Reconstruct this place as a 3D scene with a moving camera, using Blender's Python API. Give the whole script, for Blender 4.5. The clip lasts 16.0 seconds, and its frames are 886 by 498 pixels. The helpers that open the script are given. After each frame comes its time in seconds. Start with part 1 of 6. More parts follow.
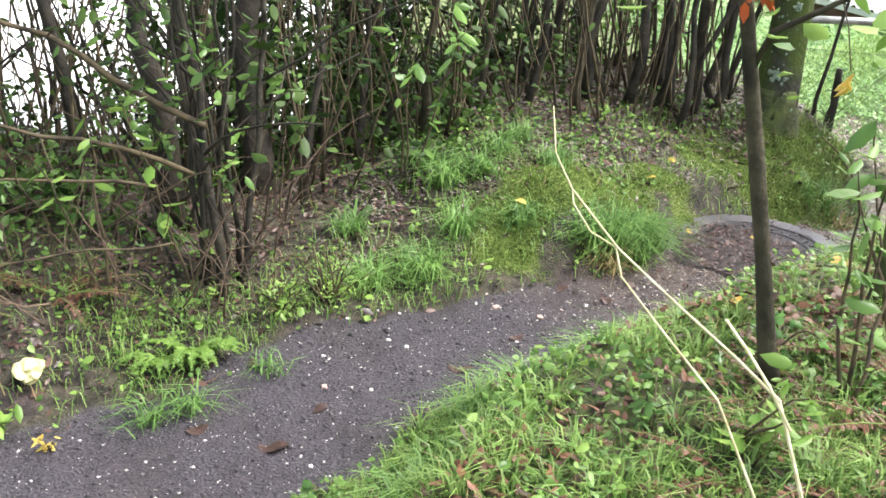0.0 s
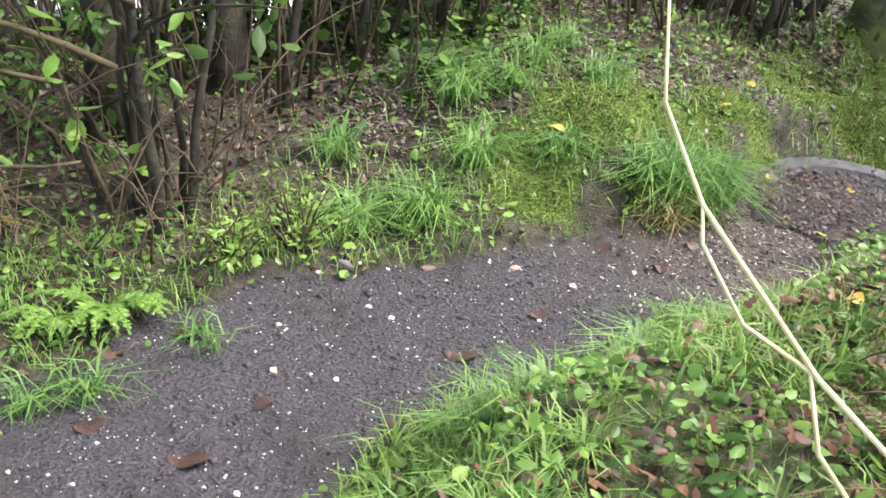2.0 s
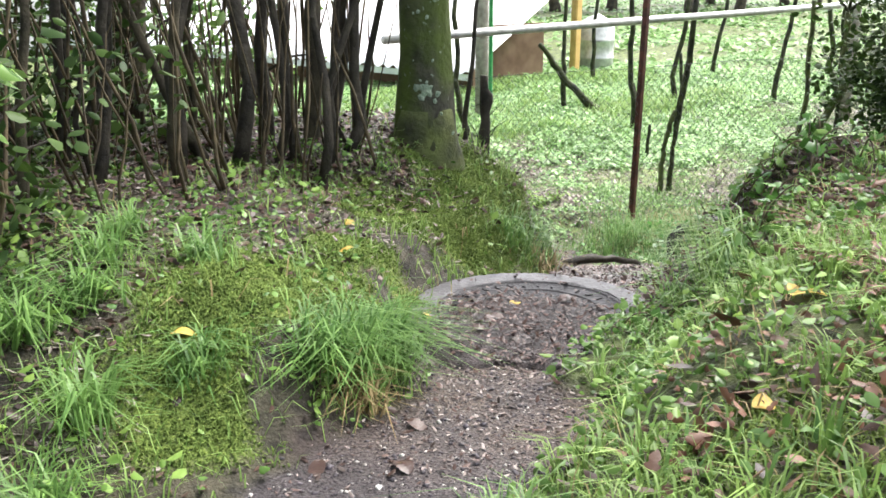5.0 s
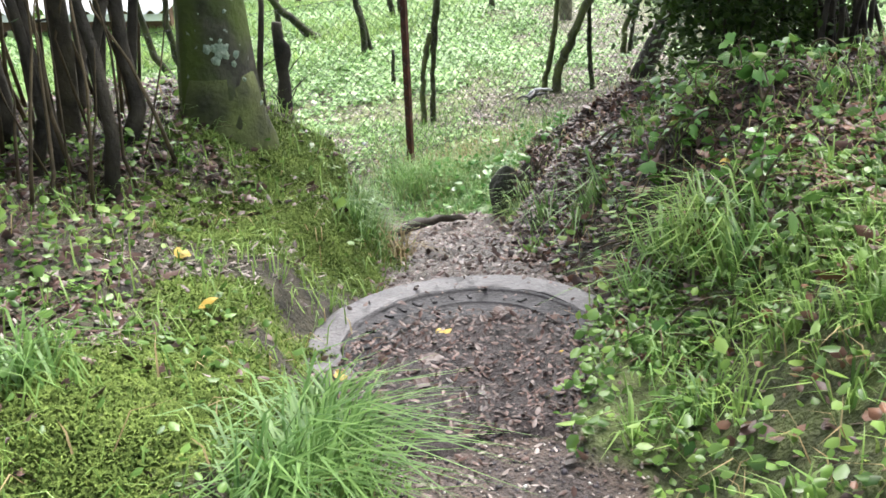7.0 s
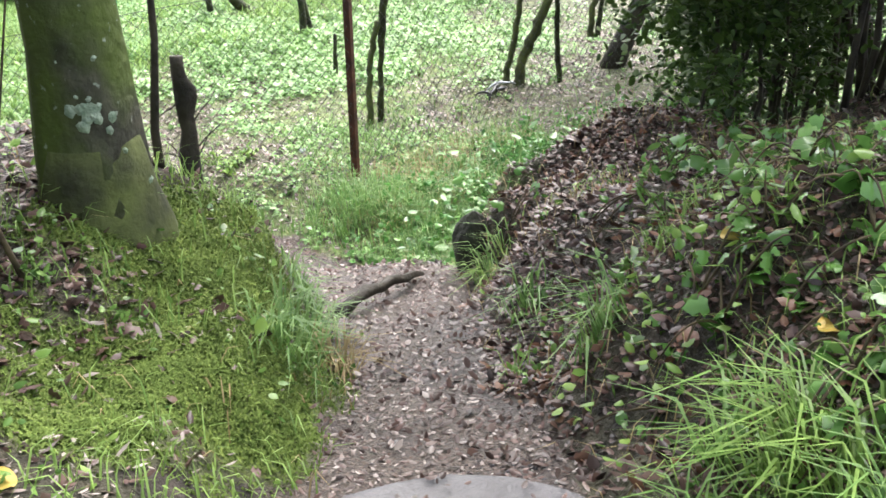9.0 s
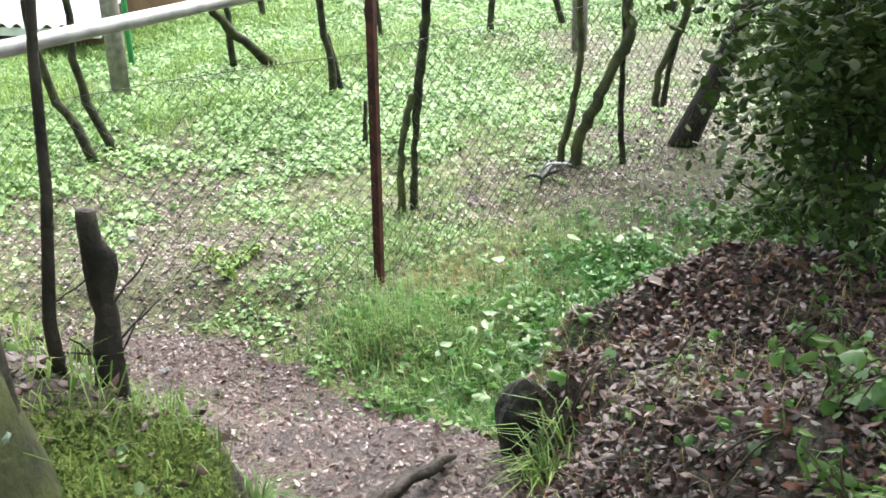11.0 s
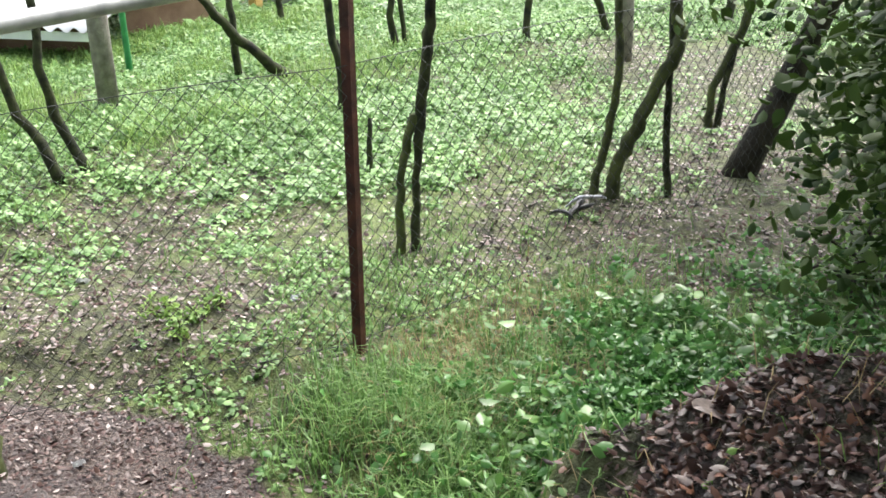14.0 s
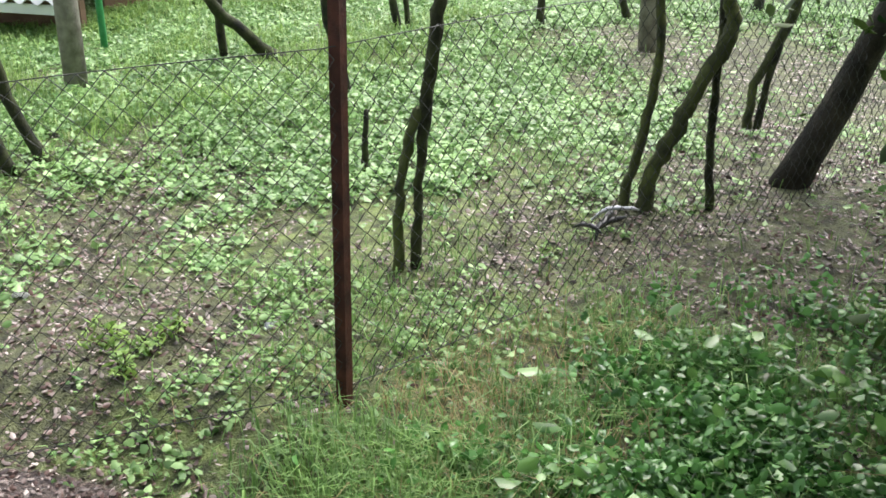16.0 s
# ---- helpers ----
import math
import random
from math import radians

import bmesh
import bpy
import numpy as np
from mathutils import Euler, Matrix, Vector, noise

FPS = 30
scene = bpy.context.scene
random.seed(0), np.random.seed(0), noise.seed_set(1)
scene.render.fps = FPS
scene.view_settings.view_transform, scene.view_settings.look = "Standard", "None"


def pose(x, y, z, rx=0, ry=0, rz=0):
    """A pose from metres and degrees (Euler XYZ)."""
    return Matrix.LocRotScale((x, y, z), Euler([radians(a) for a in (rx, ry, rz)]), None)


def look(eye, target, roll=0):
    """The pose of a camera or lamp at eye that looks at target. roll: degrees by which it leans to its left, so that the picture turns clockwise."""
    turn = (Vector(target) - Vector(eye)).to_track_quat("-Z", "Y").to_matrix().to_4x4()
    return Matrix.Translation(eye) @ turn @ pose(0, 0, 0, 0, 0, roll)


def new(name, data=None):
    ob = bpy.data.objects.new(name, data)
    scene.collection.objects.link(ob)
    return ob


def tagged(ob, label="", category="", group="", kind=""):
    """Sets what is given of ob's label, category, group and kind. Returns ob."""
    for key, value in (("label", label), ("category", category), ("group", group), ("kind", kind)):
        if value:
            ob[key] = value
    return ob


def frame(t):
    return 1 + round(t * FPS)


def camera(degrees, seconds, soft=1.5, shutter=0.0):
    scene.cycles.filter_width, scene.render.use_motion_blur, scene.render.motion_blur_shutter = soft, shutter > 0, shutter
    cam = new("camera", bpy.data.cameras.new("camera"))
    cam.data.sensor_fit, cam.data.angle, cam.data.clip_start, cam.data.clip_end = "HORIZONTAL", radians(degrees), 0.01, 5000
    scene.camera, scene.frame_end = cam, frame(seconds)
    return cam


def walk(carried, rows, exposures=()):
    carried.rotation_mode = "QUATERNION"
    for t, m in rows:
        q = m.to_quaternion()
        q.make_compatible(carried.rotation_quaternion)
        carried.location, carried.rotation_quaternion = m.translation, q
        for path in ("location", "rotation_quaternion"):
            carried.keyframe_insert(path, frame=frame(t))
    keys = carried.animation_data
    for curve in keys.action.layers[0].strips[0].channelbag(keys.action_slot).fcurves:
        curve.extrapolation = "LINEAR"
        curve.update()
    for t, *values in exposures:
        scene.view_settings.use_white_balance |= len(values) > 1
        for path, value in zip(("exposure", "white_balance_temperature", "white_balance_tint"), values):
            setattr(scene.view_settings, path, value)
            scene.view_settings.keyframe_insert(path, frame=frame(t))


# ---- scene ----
cam = camera(44.9, 16.0, soft=1.65)
METRES, EYE, TILT, LEAN, TURN = 8.6, 1.5, -24.0, -4.5, 0.0
ROWS = [
    (0.0, 0.0, 0.0, 0.0, -0.0, 0.0, 0.0),
    (0.5, 0.005, 0.0361, 0.0026, 0.74, -3.28, -3.05),
    (1.0, 0.0097, 0.0737, 0.0085, 2.68, -6.67, -3.75),
    (1.5, 0.0115, 0.1082, 0.0133, 6.66, -5.68, -5.61),
    (2.0, 0.0096, 0.1406, 0.0153, 1.79, -5.32, -3.57),
    (2.5, 0.0088, 0.1696, 0.0201, 0.92, -7.14, -2.28),
    (3.0, 0.007, 0.1849, 0.0219, -7.28, -5.03, 3.22),
    (3.5, 0.0057, 0.1987, 0.0227, -12.11, -4.98, 3.53),
    (4.0, -0.0077, 0.2178, 0.0183, -16.48, -2.78, 5.66),
    (4.5, -0.0181, 0.2422, 0.0175, -19.56, -0.52, 8.69),
    (5.0, -0.0339, 0.2875, 0.0196, -26.54, 2.3, 14.81),
    (7.5, -0.0012, 0.4494, 0.0825, -45.42, -9.87, 22.51),
    (8.0, 0.0316, 0.4683, 0.0922, -45.08, -11.56, 21.2),
    (8.5, 0.0564, 0.4909, 0.1056, -46.88, -11.55, 21.76),
    (9.0, 0.0845, 0.5138, 0.1146, -47.35, -11.47, 22.47),
    (9.5, 0.1122, 0.5355, 0.1213, -45.28, -9.66, 21.19),
    (10.0, 0.1413, 0.5636, 0.1277, -44.85, -8.45, 21.42),
    (12.5, 0.2669, 0.6443, 0.1491, -44.3, -10.33, 20.99),
    (13.0, 0.2824, 0.6527, 0.1494, -41.97, -12.04, 19.92),
    (13.5, 0.2995, 0.6589, 0.146, -41.73, -10.52, 19.89),
    (14.0, 0.3123, 0.6817, 0.1388, -41.9, -7.29, 20.75),
    (14.5, 0.325, 0.7032, 0.1388, -41.06, -7.05, 20.59),
    (15.0, 0.3471, 0.7233, 0.1411, -38.87, -7.81, 19.47),
    (15.5, 0.3622, 0.7399, 0.1424, -41.13, -9.56, 19.11),
    (16.0, 0.3797, 0.762, 0.1434, -41.89, -7.94, 19.32),
]
walk(cam, [(t, pose(0, 0, EYE, TILT, LEAN, TURN) @ pose(METRES * x, METRES * y, METRES * z, 90 + pitch, roll, yaw)) for t, x, y, z, yaw, pitch, roll in ROWS], [(0.0, 2.0), (5.0, 1.95), (7.5, 1.93), (9.0, 2.10), (10.0, 2.08), (12.5, 1.66), (13.5, 1.60), (14.0, 1.59), (15.0, 1.36), (16.0, 1.32)])

# ---- light ----
world = bpy.data.worlds.new("overcast_sky")
scene.world = world
world.use_nodes = True
wn = world.node_tree.nodes
wl = world.node_tree.links
sky = wn.new("ShaderNodeTexSky")
sky.sky_type = "NISHITA"
sky.sun_disc = False
sky.sun_elevation = radians(52)
sky.sun_rotation = radians(60)
sky.dust_density = 4.0
hazy = wn.new("ShaderNodeHueSaturation")
hazy.inputs["Saturation"].default_value = 0.47
wl.new(sky.outputs["Color"], hazy.inputs["Color"])
wl.new(hazy.outputs["Color"], wn["Background"].inputs["Color"])
wn["Background"].inputs["Strength"].default_value = 0.15
sun = new("sun", bpy.data.lights.new("sun", "SUN"))
sun.data.energy = 2.1
sun.data.angle = radians(35)
sun.data.color = (1.0, 0.975, 0.95)
sun.matrix_world = look((12, 6, 14), (4, 8, 0))
RNG = np.random.default_rng(7)


# ---- materials ----
def material(name, low, high, rough=0.8, scale=8.0, bump=0.3, bump_scale=40.0, island=0.0, spec=0.35, metal=0.0, through_light=0.0, coat=0.0):
    """Two colours mixed by coarse and fine noise, with fine relief; island: how far single pieces differ."""
    m = bpy.data.materials.new(name)
    m.use_nodes = True
    n, l = m.node_tree.nodes, m.node_tree.links
    b = n["Principled BSDF"]
    tc = n.new("ShaderNodeTexCoord")
    a = n.new("ShaderNodeTexNoise")
    a.inputs["Scale"].default_value, a.inputs["Detail"].default_value = scale, 8.0
    l.new(tc.outputs["Object"], a.inputs["Vector"])
    ramp = n.new("ShaderNodeMapRange")
    ramp.inputs["From Min"].default_value, ramp.inputs["From Max"].default_value = 0.32, 0.68
    l.new(a.outputs["Fac"], ramp.inputs["Value"])
    fac = ramp.outputs["Result"]
    if island:
        g = n.new("ShaderNodeNewGeometry")
        mixf = n.new("ShaderNodeMix")
        mixf.inputs["Factor"].default_value = island
        l.new(fac, mixf.inputs["A"])
        l.new(g.outputs["Random Per Island"], mixf.inputs["B"])
        fac = mixf.outputs["Result"]
    mix = n.new("ShaderNodeMix")
    mix.data_type = "RGBA"
    mix.inputs["A"].default_value, mix.inputs["B"].default_value = (*low, 1), (*high, 1)
    l.new(fac, mix.inputs["Factor"])
    l.new(mix.outputs["Result"], b.inputs["Base Color"])
    b.inputs["Roughness"].default_value = rough
    b.inputs["Specular IOR Level"].default_value = spec
    b.inputs["Metallic"].default_value = metal
    b.inputs["Coat Weight"].default_value = coat
    b.inputs["Coat Roughness"].default_value = 0.25
    if bump:
        f = n.new("ShaderNodeTexNoise")
        f.inputs["Scale"].default_value, f.inputs["Detail"].default_value = bump_scale, 6.0
        l.new(tc.outputs["Object"], f.inputs["Vector"])
        u = n.new("ShaderNodeBump")
        u.inputs["Strength"].default_value, u.inputs["Distance"].default_value = bump, 0.01
        l.new(f.outputs["Fac"], u.inputs["Height"])
        l.new(u.outputs["Normal"], b.inputs["Normal"])
    if through_light:
        t = n.new("ShaderNodeBsdfTranslucent")
        l.new(mix.outputs["Result"], t.inputs["Color"])
        s = n.new("ShaderNodeMixShader")
        s.inputs["Fac"].default_value = through_light
        l.new(b.outputs["BSDF"], s.inputs[1])
        l.new(t.outputs["BSDF"], s.inputs[2])
        l.new(s.outputs["Shader"], n["Material Output"].inputs["Surface"])
    return m


M_GRASS = material("grass_blade", (0.07, 0.15, 0.03), (0.35, 0.51, 0.145), 0.36, 3, 0, 40, 0.6, through_light=0.35, spec=0.25)
M_MEADOW = material("meadow_grass", (0.05, 0.13, 0.03), (0.26, 0.43, 0.125), 0.4, 3, 0, 40, 0.6, through_light=0.35)
M_LUSH = material("lush_leaf", (0.018, 0.075, 0.015), (0.18, 0.42, 0.11), 0.18, 5, 0, 40, 0.65, through_light=0.3, spec=0.5)
M_IVYLEAF = material("bright_ivy_leaf", (0.035, 0.11, 0.018), (0.20, 0.39, 0.10), 0.2, 7, 0, 40, 0.6, through_light=0.25, spec=0.5)
M_DRYGRASS = material("dry_grass", (0.20, 0.14, 0.06), (0.42, 0.34, 0.18), 0.7, 6, 0, 40, 0.6, through_light=0.25)
M_COVER = material("ground_cover_leaf", (0.035, 0.11, 0.022), (0.38, 0.59, 0.23), 0.25, 2, 0, 40, 0.65, through_light=0.3, spec=0.4)
M_WEED = material("weed_leaf", (0.035, 0.095, 0.022), (0.22, 0.37, 0.09), 0.26, 5, 0, 40, 0.65, through_light=0.3)
M_LIGHTLEAF = material("fresh_leaf", (0.075, 0.18, 0.03), (0.32, 0.47, 0.11), 0.3, 5, 0, 40, 0.6, through_light=0.35)
M_IVY = material("dark_leaf", (0.010, 0.030, 0.008), (0.080, 0.135, 0.028), 0.45, 5, 0, 40, 0.6, through_light=0.2, spec=0.2)
M_LITTER = material("fallen_leaf", (0.014, 0.009, 0.008), (0.15, 0.087, 0.072), 0.32, 6, 0.2, 60, 0.75)
M_PALELITTER = material("pale_fallen_leaf", (0.11, 0.08, 0.07), (0.46, 0.39, 0.36), 0.32, 6, 0.2, 60, 0.75)
M_RUSSET = material("russet_leaf", (0.04, 0.020, 0.013), (0.23, 0.105, 0.06), 0.4, 6, 0.2, 60, 0.75)
M_YELLOW = material("yellow_leaf", (0.45, 0.28, 0.04), (0.70, 0.55, 0.15), 0.45, 9, 0, 40, 0.4, through_light=0.2)
M_REDLEAF = material("red_leaf", (0.36, 0.05, 0.02), (0.55, 0.15, 0.04), 0.45, 9, 0, 40, 0.5, through_light=0.35)
M_MOSS = material("moss", (0.044, 0.075, 0.016), (0.215, 0.29, 0.075), 0.9, 9, 0.6, 120, 0.5, spec=0.1)
M_BARK = material("grey_brown_bark", (0.022, 0.019, 0.013), (0.095, 0.08, 0.052), 0.85, 9, 0.9, 45)
M_DARKBARK = material("dark_wet_bark", (0.014, 0.012, 0.009), (0.06, 0.05, 0.037), 0.7, 9, 0.9, 45)
M_MOSSBARK = material("mossy_bark", (0.032, 0.034, 0.020), (0.105, 0.125, 0.040), 0.9, 7, 0.9, 40)
M_VINE = material("damp_mossy_vine_bark", (0.008, 0.008, 0.006), (0.05, 0.058, 0.02), 0.8, 11, 0.9, 50)
M_TWIG = material("thin_twig", (0.03, 0.024, 0.016), (0.14, 0.105, 0.06), 0.8, 12, 0.3, 90)
M_DEADTWIG = material("dead_twig", (0.05, 0.034, 0.026), (0.19, 0.13, 0.09), 0.8, 12, 0.3, 90, 0.6)
M_STRAW = material("bleached_stalk", (0.50, 0.42, 0.22), (0.80, 0.74, 0.50), 0.6, 30, 0.2, 90)
M_STONE = material("pale_stone", (0.42, 0.38, 0.35), (0.80, 0.76, 0.72), 0.6, 20, 0.5, 90, 0.7)
M_PINKSTONE = material("pink_stone", (0.42, 0.24, 0.20), (0.62, 0.44, 0.38), 0.6, 20, 0.5, 90)
M_LICHEN = material("pale_lichen", (0.16, 0.22, 0.16), (0.36, 0.42, 0.33), 0.95, 40, 0.6, 120)
M_RUST = material("rusty_steel", (0.035, 0.014, 0.010), (0.105, 0.036, 0.022), 0.75, 14, 0.5, 80)
M_WIRE = material("dark_fence_wire", (0.03, 0.032, 0.03), (0.09, 0.09, 0.085), 0.55, 30, 0.2, 90, metal=0.5)
M_GALV = material("grey_galvanised_pipe", (0.38, 0.38, 0.37), (0.62, 0.62, 0.6), 0.45, 12, 0.15, 60, metal=0.4)
M_GREYWOOD = material("weathered_grey_wood", (0.14, 0.125, 0.10), (0.30, 0.28, 0.24), 0.85, 12, 0.7, 50)
M_ROOF = material("white_corrugated_sheet", (0.62, 0.62, 0.62), (0.84, 0.84, 0.84), 0.5, 3, 0.1, 40)
M_BROWN = material("brown_board", (0.13, 0.075, 0.045), (0.22, 0.14, 0.09), 0.75, 4, 0.3, 60)
M_WALL = material("pale_render", (0.55, 0.54, 0.52), (0.78, 0.77, 0.75), 0.85, 2, 0.3, 60)
M_GREENPAINT = material("green_paint", (0.02, 0.16, 0.05), (0.05, 0.28, 0.09), 0.45, 12, 0.2, 60)
M_OCHRE = material("ochre_paint", (0.5, 0.32, 0.1), (0.62, 0.42, 0.16), 0.6, 8, 0.2, 60)
M_BLACK = material("black_plastic", (0.012, 0.012, 0.014), (0.05, 0.05, 0.055), 0.35, 12, 0.3, 40)
M_GREYPLASTIC = material("pale_grey_plastic", (0.45, 0.46, 0.5), (0.62, 0.63, 0.68), 0.35, 12, 0.2, 40)
M_FARLEAF = material("far_leaf", (0.05, 0.09, 0.03), (0.16, 0.22, 0.08), 0.6, 2, 0, 40, 0.6, through_light=0.25)


def concrete_material():
    m = material("wet_concrete", (0.045, 0.042, 0.046), (0.115, 0.107, 0.113), 0.45, 6, 0.4, 60, spec=0.5)
    return m


M_CONCRETE = concrete_material()


def trunk_material():
    """Grey-brown bark, green with moss in broad patches, freckled with pale lichen."""
    m = material("lichen_spotted_bark", (0.022, 0.022, 0.016), (0.085, 0.082, 0.058), 0.85, 14, 1.0, 30)
    n, l = m.node_tree.nodes, m.node_tree.links
    b = n["Principled BSDF"]
    bark = b.inputs["Base Color"].links[0].from_socket
    tc = n.new("ShaderNodeTexCoord")
    prev = bark
    for scale, lo, hi, colour in ((3.0, 0.38, 0.56, (0.075, 0.105, 0.022)), (34.0, 0.66, 0.72, (0.26, 0.30, 0.24))):
        t = n.new("ShaderNodeTexNoise")
        t.inputs["Scale"].default_value, t.inputs["Detail"].default_value = scale, 5.0
        l.new(tc.outputs["Object"], t.inputs["Vector"])
        r = n.new("ShaderNodeMapRange")
        r.inputs["From Min"].default_value, r.inputs["From Max"].default_value = lo, hi
        l.new(t.outputs["Fac"], r.inputs["Value"])
        x = n.new("ShaderNodeMix")
        x.data_type = "RGBA"
        l.new(r.outputs["Result"], x.inputs["Factor"])
        l.new(prev, x.inputs["A"])
        x.inputs["B"].default_value = (*colour, 1)
        prev = x.outputs["Result"]
    l.new(prev, b.inputs["Base Color"])
    return m


M_TRUNK = trunk_material()
M_IRON = material("wet_cast_iron", (0.010, 0.009, 0.011), (0.036, 0.033, 0.038), 0.5, 18, 0.6, 70, spec=0.25)
M_ROCK = material("dark_mossy_rock", (0.010, 0.010, 0.008), (0.05, 0.055, 0.035), 0.8, 12, 1.0, 35)
M_MUD = material("wet_grit", (0.008, 0.006, 0.006), (0.055, 0.042, 0.042), 0.5, 26, 0.9, 110, spec=0.2)


# ---- the lie of the land ----
PATH_LINE = [(-14.0, -3.0, -1.2), (-5.0, 1.3, -1.05), (-2.2, 2.55, -0.95), (-0.75, 3.25, -0.87), (-0.1, 3.88, -0.80), (0.65, 4.30, -0.73), (1.25, 4.68, -0.735), (1.68, 5.07, -0.738), (2.1, 5.52, -0.765), (2.75, 6.15, -0.98), (3.35, 6.72, -1.20), (3.85, 7.3, -1.42), (4.12, 8.2, -1.70), (4.1, 9.3, -1.80), (3.2, 10.6, -1.85), (1.5, 12.0, -2.0)]
PATH_HALF = [0.5, 0.5, 0.46, 0.46, 0.46, 0.36, 0.29, 0.35, 0.40, 0.26, 0.28, 0.42, 0.62, 0.6, 0.6, 0.6]


def smooth(a, lo, hi):
    t = np.clip((a - lo) / (hi - lo), 0.0, 1.0)
    return t * t * (3 - 2 * t)


def wobble(x, y, f, seed):
    """Cheap rolling unevenness, about -1 to 1."""
    r = np.random.default_rng(seed)
    z = np.zeros_like(x)
    for k in range(5):
        a, ph = r.uniform(0, 6.28, 2)
        g = f * (1.0 + 0.45 * k)
        z = z + np.sin((x * math.cos(a) + y * math.sin(a)) * g + ph + 1.3 * np.sin((y * math.cos(a) - x * math.sin(a)) * g * 0.6 + ph * 2)) / (1 + 0.5 * k)
    return z / 2.6


def path_frame(x, y):
    """Signed distance to the path's middle (right of it positive), its height and half width, and metres along it."""
    best = np.full(x.shape, 1e9)
    side, zp, hw, along = (np.zeros(x.shape) for _ in range(4))
    run = 0.0
    for i in range(len(PATH_LINE) - 1):
        ax, ay, az = PATH_LINE[i]
        bx, by, bz = PATH_LINE[i + 1]
        ln = math.hypot(bx - ax, by - ay)
        t = np.clip(((x - ax) * (bx - ax) + (y - ay) * (by - ay)) / ln ** 2, 0, 1)
        dx, dy = x - ax - t * (bx - ax), y - ay - t * (by - ay)
        d = np.hypot(dx, dy)
        near = d < best
        best = np.where(near, d, best)
        sg = np.sign((bx - ax) * dy - (by - ay) * dx)
        side = np.where(near, -sg, side)
        zp = np.where(near, az + t * (bz - az), zp)
        hw = np.where(near, PATH_HALF[i] + t * (PATH_HALF[i + 1] - PATH_HALF[i]), hw)
        along = np.where(near, run + t * ln, along)
        run += ln
    return best * side, zp, hw, along


def verge(x, y):
    """How far a place lies past the grass edge that cuts across the manhole."""
    return (x - 2.36) * 0.533 - (y - 5.34) * 0.846


def ridge(x, y):
    """How far a place lies past the ridge of the leafy bank's nose, less far along it."""
    along = (x - 4.8) * 0.52 - (y - 7.0) * 0.854
    return (x - 4.8) * 0.854 + (y - 7.0) * 0.52 - 0.9 * smooth(along, 0.9, 2.2)


def land(x, y, rough=True):
    """The height of the ground."""
    x, y = np.asarray(x, float), np.asarray(y, float)
    d, zp, hw, along = path_frame(x, y)
    hw = hw + 0.05 * wobble(x, y, 5.0, 3)
    u = (x - 2.0) * 0.70 + (y - 5.5) * 0.714
    v = np.abs(d) - hw
    flat = -1.74 + 0.05 * wobble(x, y, 0.9, 11) - 0.12 * smooth(v, 0.5, 0.1) * smooth(u, 2.5, 3.2)
    flat = flat - 0.16 * np.exp(-((x - 5.3) ** 2 + (y - 11.2) ** 2) / 1.2)
    # left of the path: a mossy bank with trees on it, falling away behind them
    top = -0.40 - 0.29 * smooth(x, 0.5, -0.6) - 0.08 * smooth(v, 0.8, 0.1) + 0.05 * np.exp(-((x - 2.3) ** 2 + (y - 7.0) ** 2) / 0.2)
    top = top - 1.5 * smooth(y + 0.15 * x, 8.0, 11.5) - 1.5 * smooth(x, -0.3, -2.2) * smooth(y, 5.0, 8.5)
    end = smooth(u - 0.25 * np.clip(v, 0, 3), 1.85, 2.9)
    left = top * (1 - end) + flat * end
    low_l = zp + (np.minimum(left, zp + 0.75) - zp) * (0.6 * smooth(v, -0.02, 0.27) + 0.4 * smooth(v, 0.1, 0.75))
    ease = smooth(x, 0.1, 0.75)
    low_l = low_l * ease + (zp + (left - zp) * smooth(v, -0.05, 0.8)) * (1 - ease)
    blend = smooth(v, 0.5, 0.9)
    low_l = low_l * (1 - blend) + left * blend
    # right of the path: a slope at first, then a steep bank that ends at the vineyard
    run_up = 0.55 + 1.9 * smooth(x, 0.45, -0.7)
    slope = np.minimum(zp, -0.72) + 0.47 * smooth(v, -0.05, run_up) + 0.16 * np.clip(v - 0.5, 0, 6) + 0.12 * smooth(v, 1.5, 3.2)
    bank = -0.30 - 0.36 * smooth(u, 0.5, 1.4) - 0.30 * smooth(u, 1.5, 2.9) - 0.15 * smooth(u, 1.3, 2.5) + 0.16 * np.clip(v, 0, 4)
    mixb = smooth(u, -0.4, 0.5)
    high = slope * (1 - mixb) + bank * mixb
    off = smooth(u - 0.75 * np.clip(v - 1.1, 0, 6), 3.2, 4.3)
    tip = smooth(u - 1.1 * np.clip(v, 0, 1.2), 2.75, 3.05)
    off = np.maximum(off, tip * 0.9)
    high = high * (1 - off) + flat * off
    low_r = zp + (high - zp) * (smooth(v, -0.02, 0.42) * (1 - mixb) + smooth(v, -0.02, 0.62 - 0.32 * smooth(u, 1.2, 2.5)) * mixb)
    low_r = np.where(mixb > 0.02, low_r, np.where(v < 0, zp, slope))
    z = np.where(d < 0, low_l, low_r)
    z = np.where(v < -0.05, zp, z)
    # shoulder of the bank that holds the root
    z = z + 0.13 * np.exp(-((x - 3.14) ** 2 + (y - 7.12) ** 2) / 0.03)
    # moss cushion over the path's edge, the hollow behind it, and the steep nose of the far bank
    z = z + 0.10 * np.exp(-(((x - 0.95) / 0.36) ** 2 + ((y - 5.2) / 0.27) ** 2)) * smooth(v, -0.02, 0.08) * (d < 0)
    z = z - 0.15 * np.exp(-((x - 1.85) ** 2 + (y - 6.68) ** 2) / 0.30) * smooth(v, 0.15, 0.5) * (d < 0)
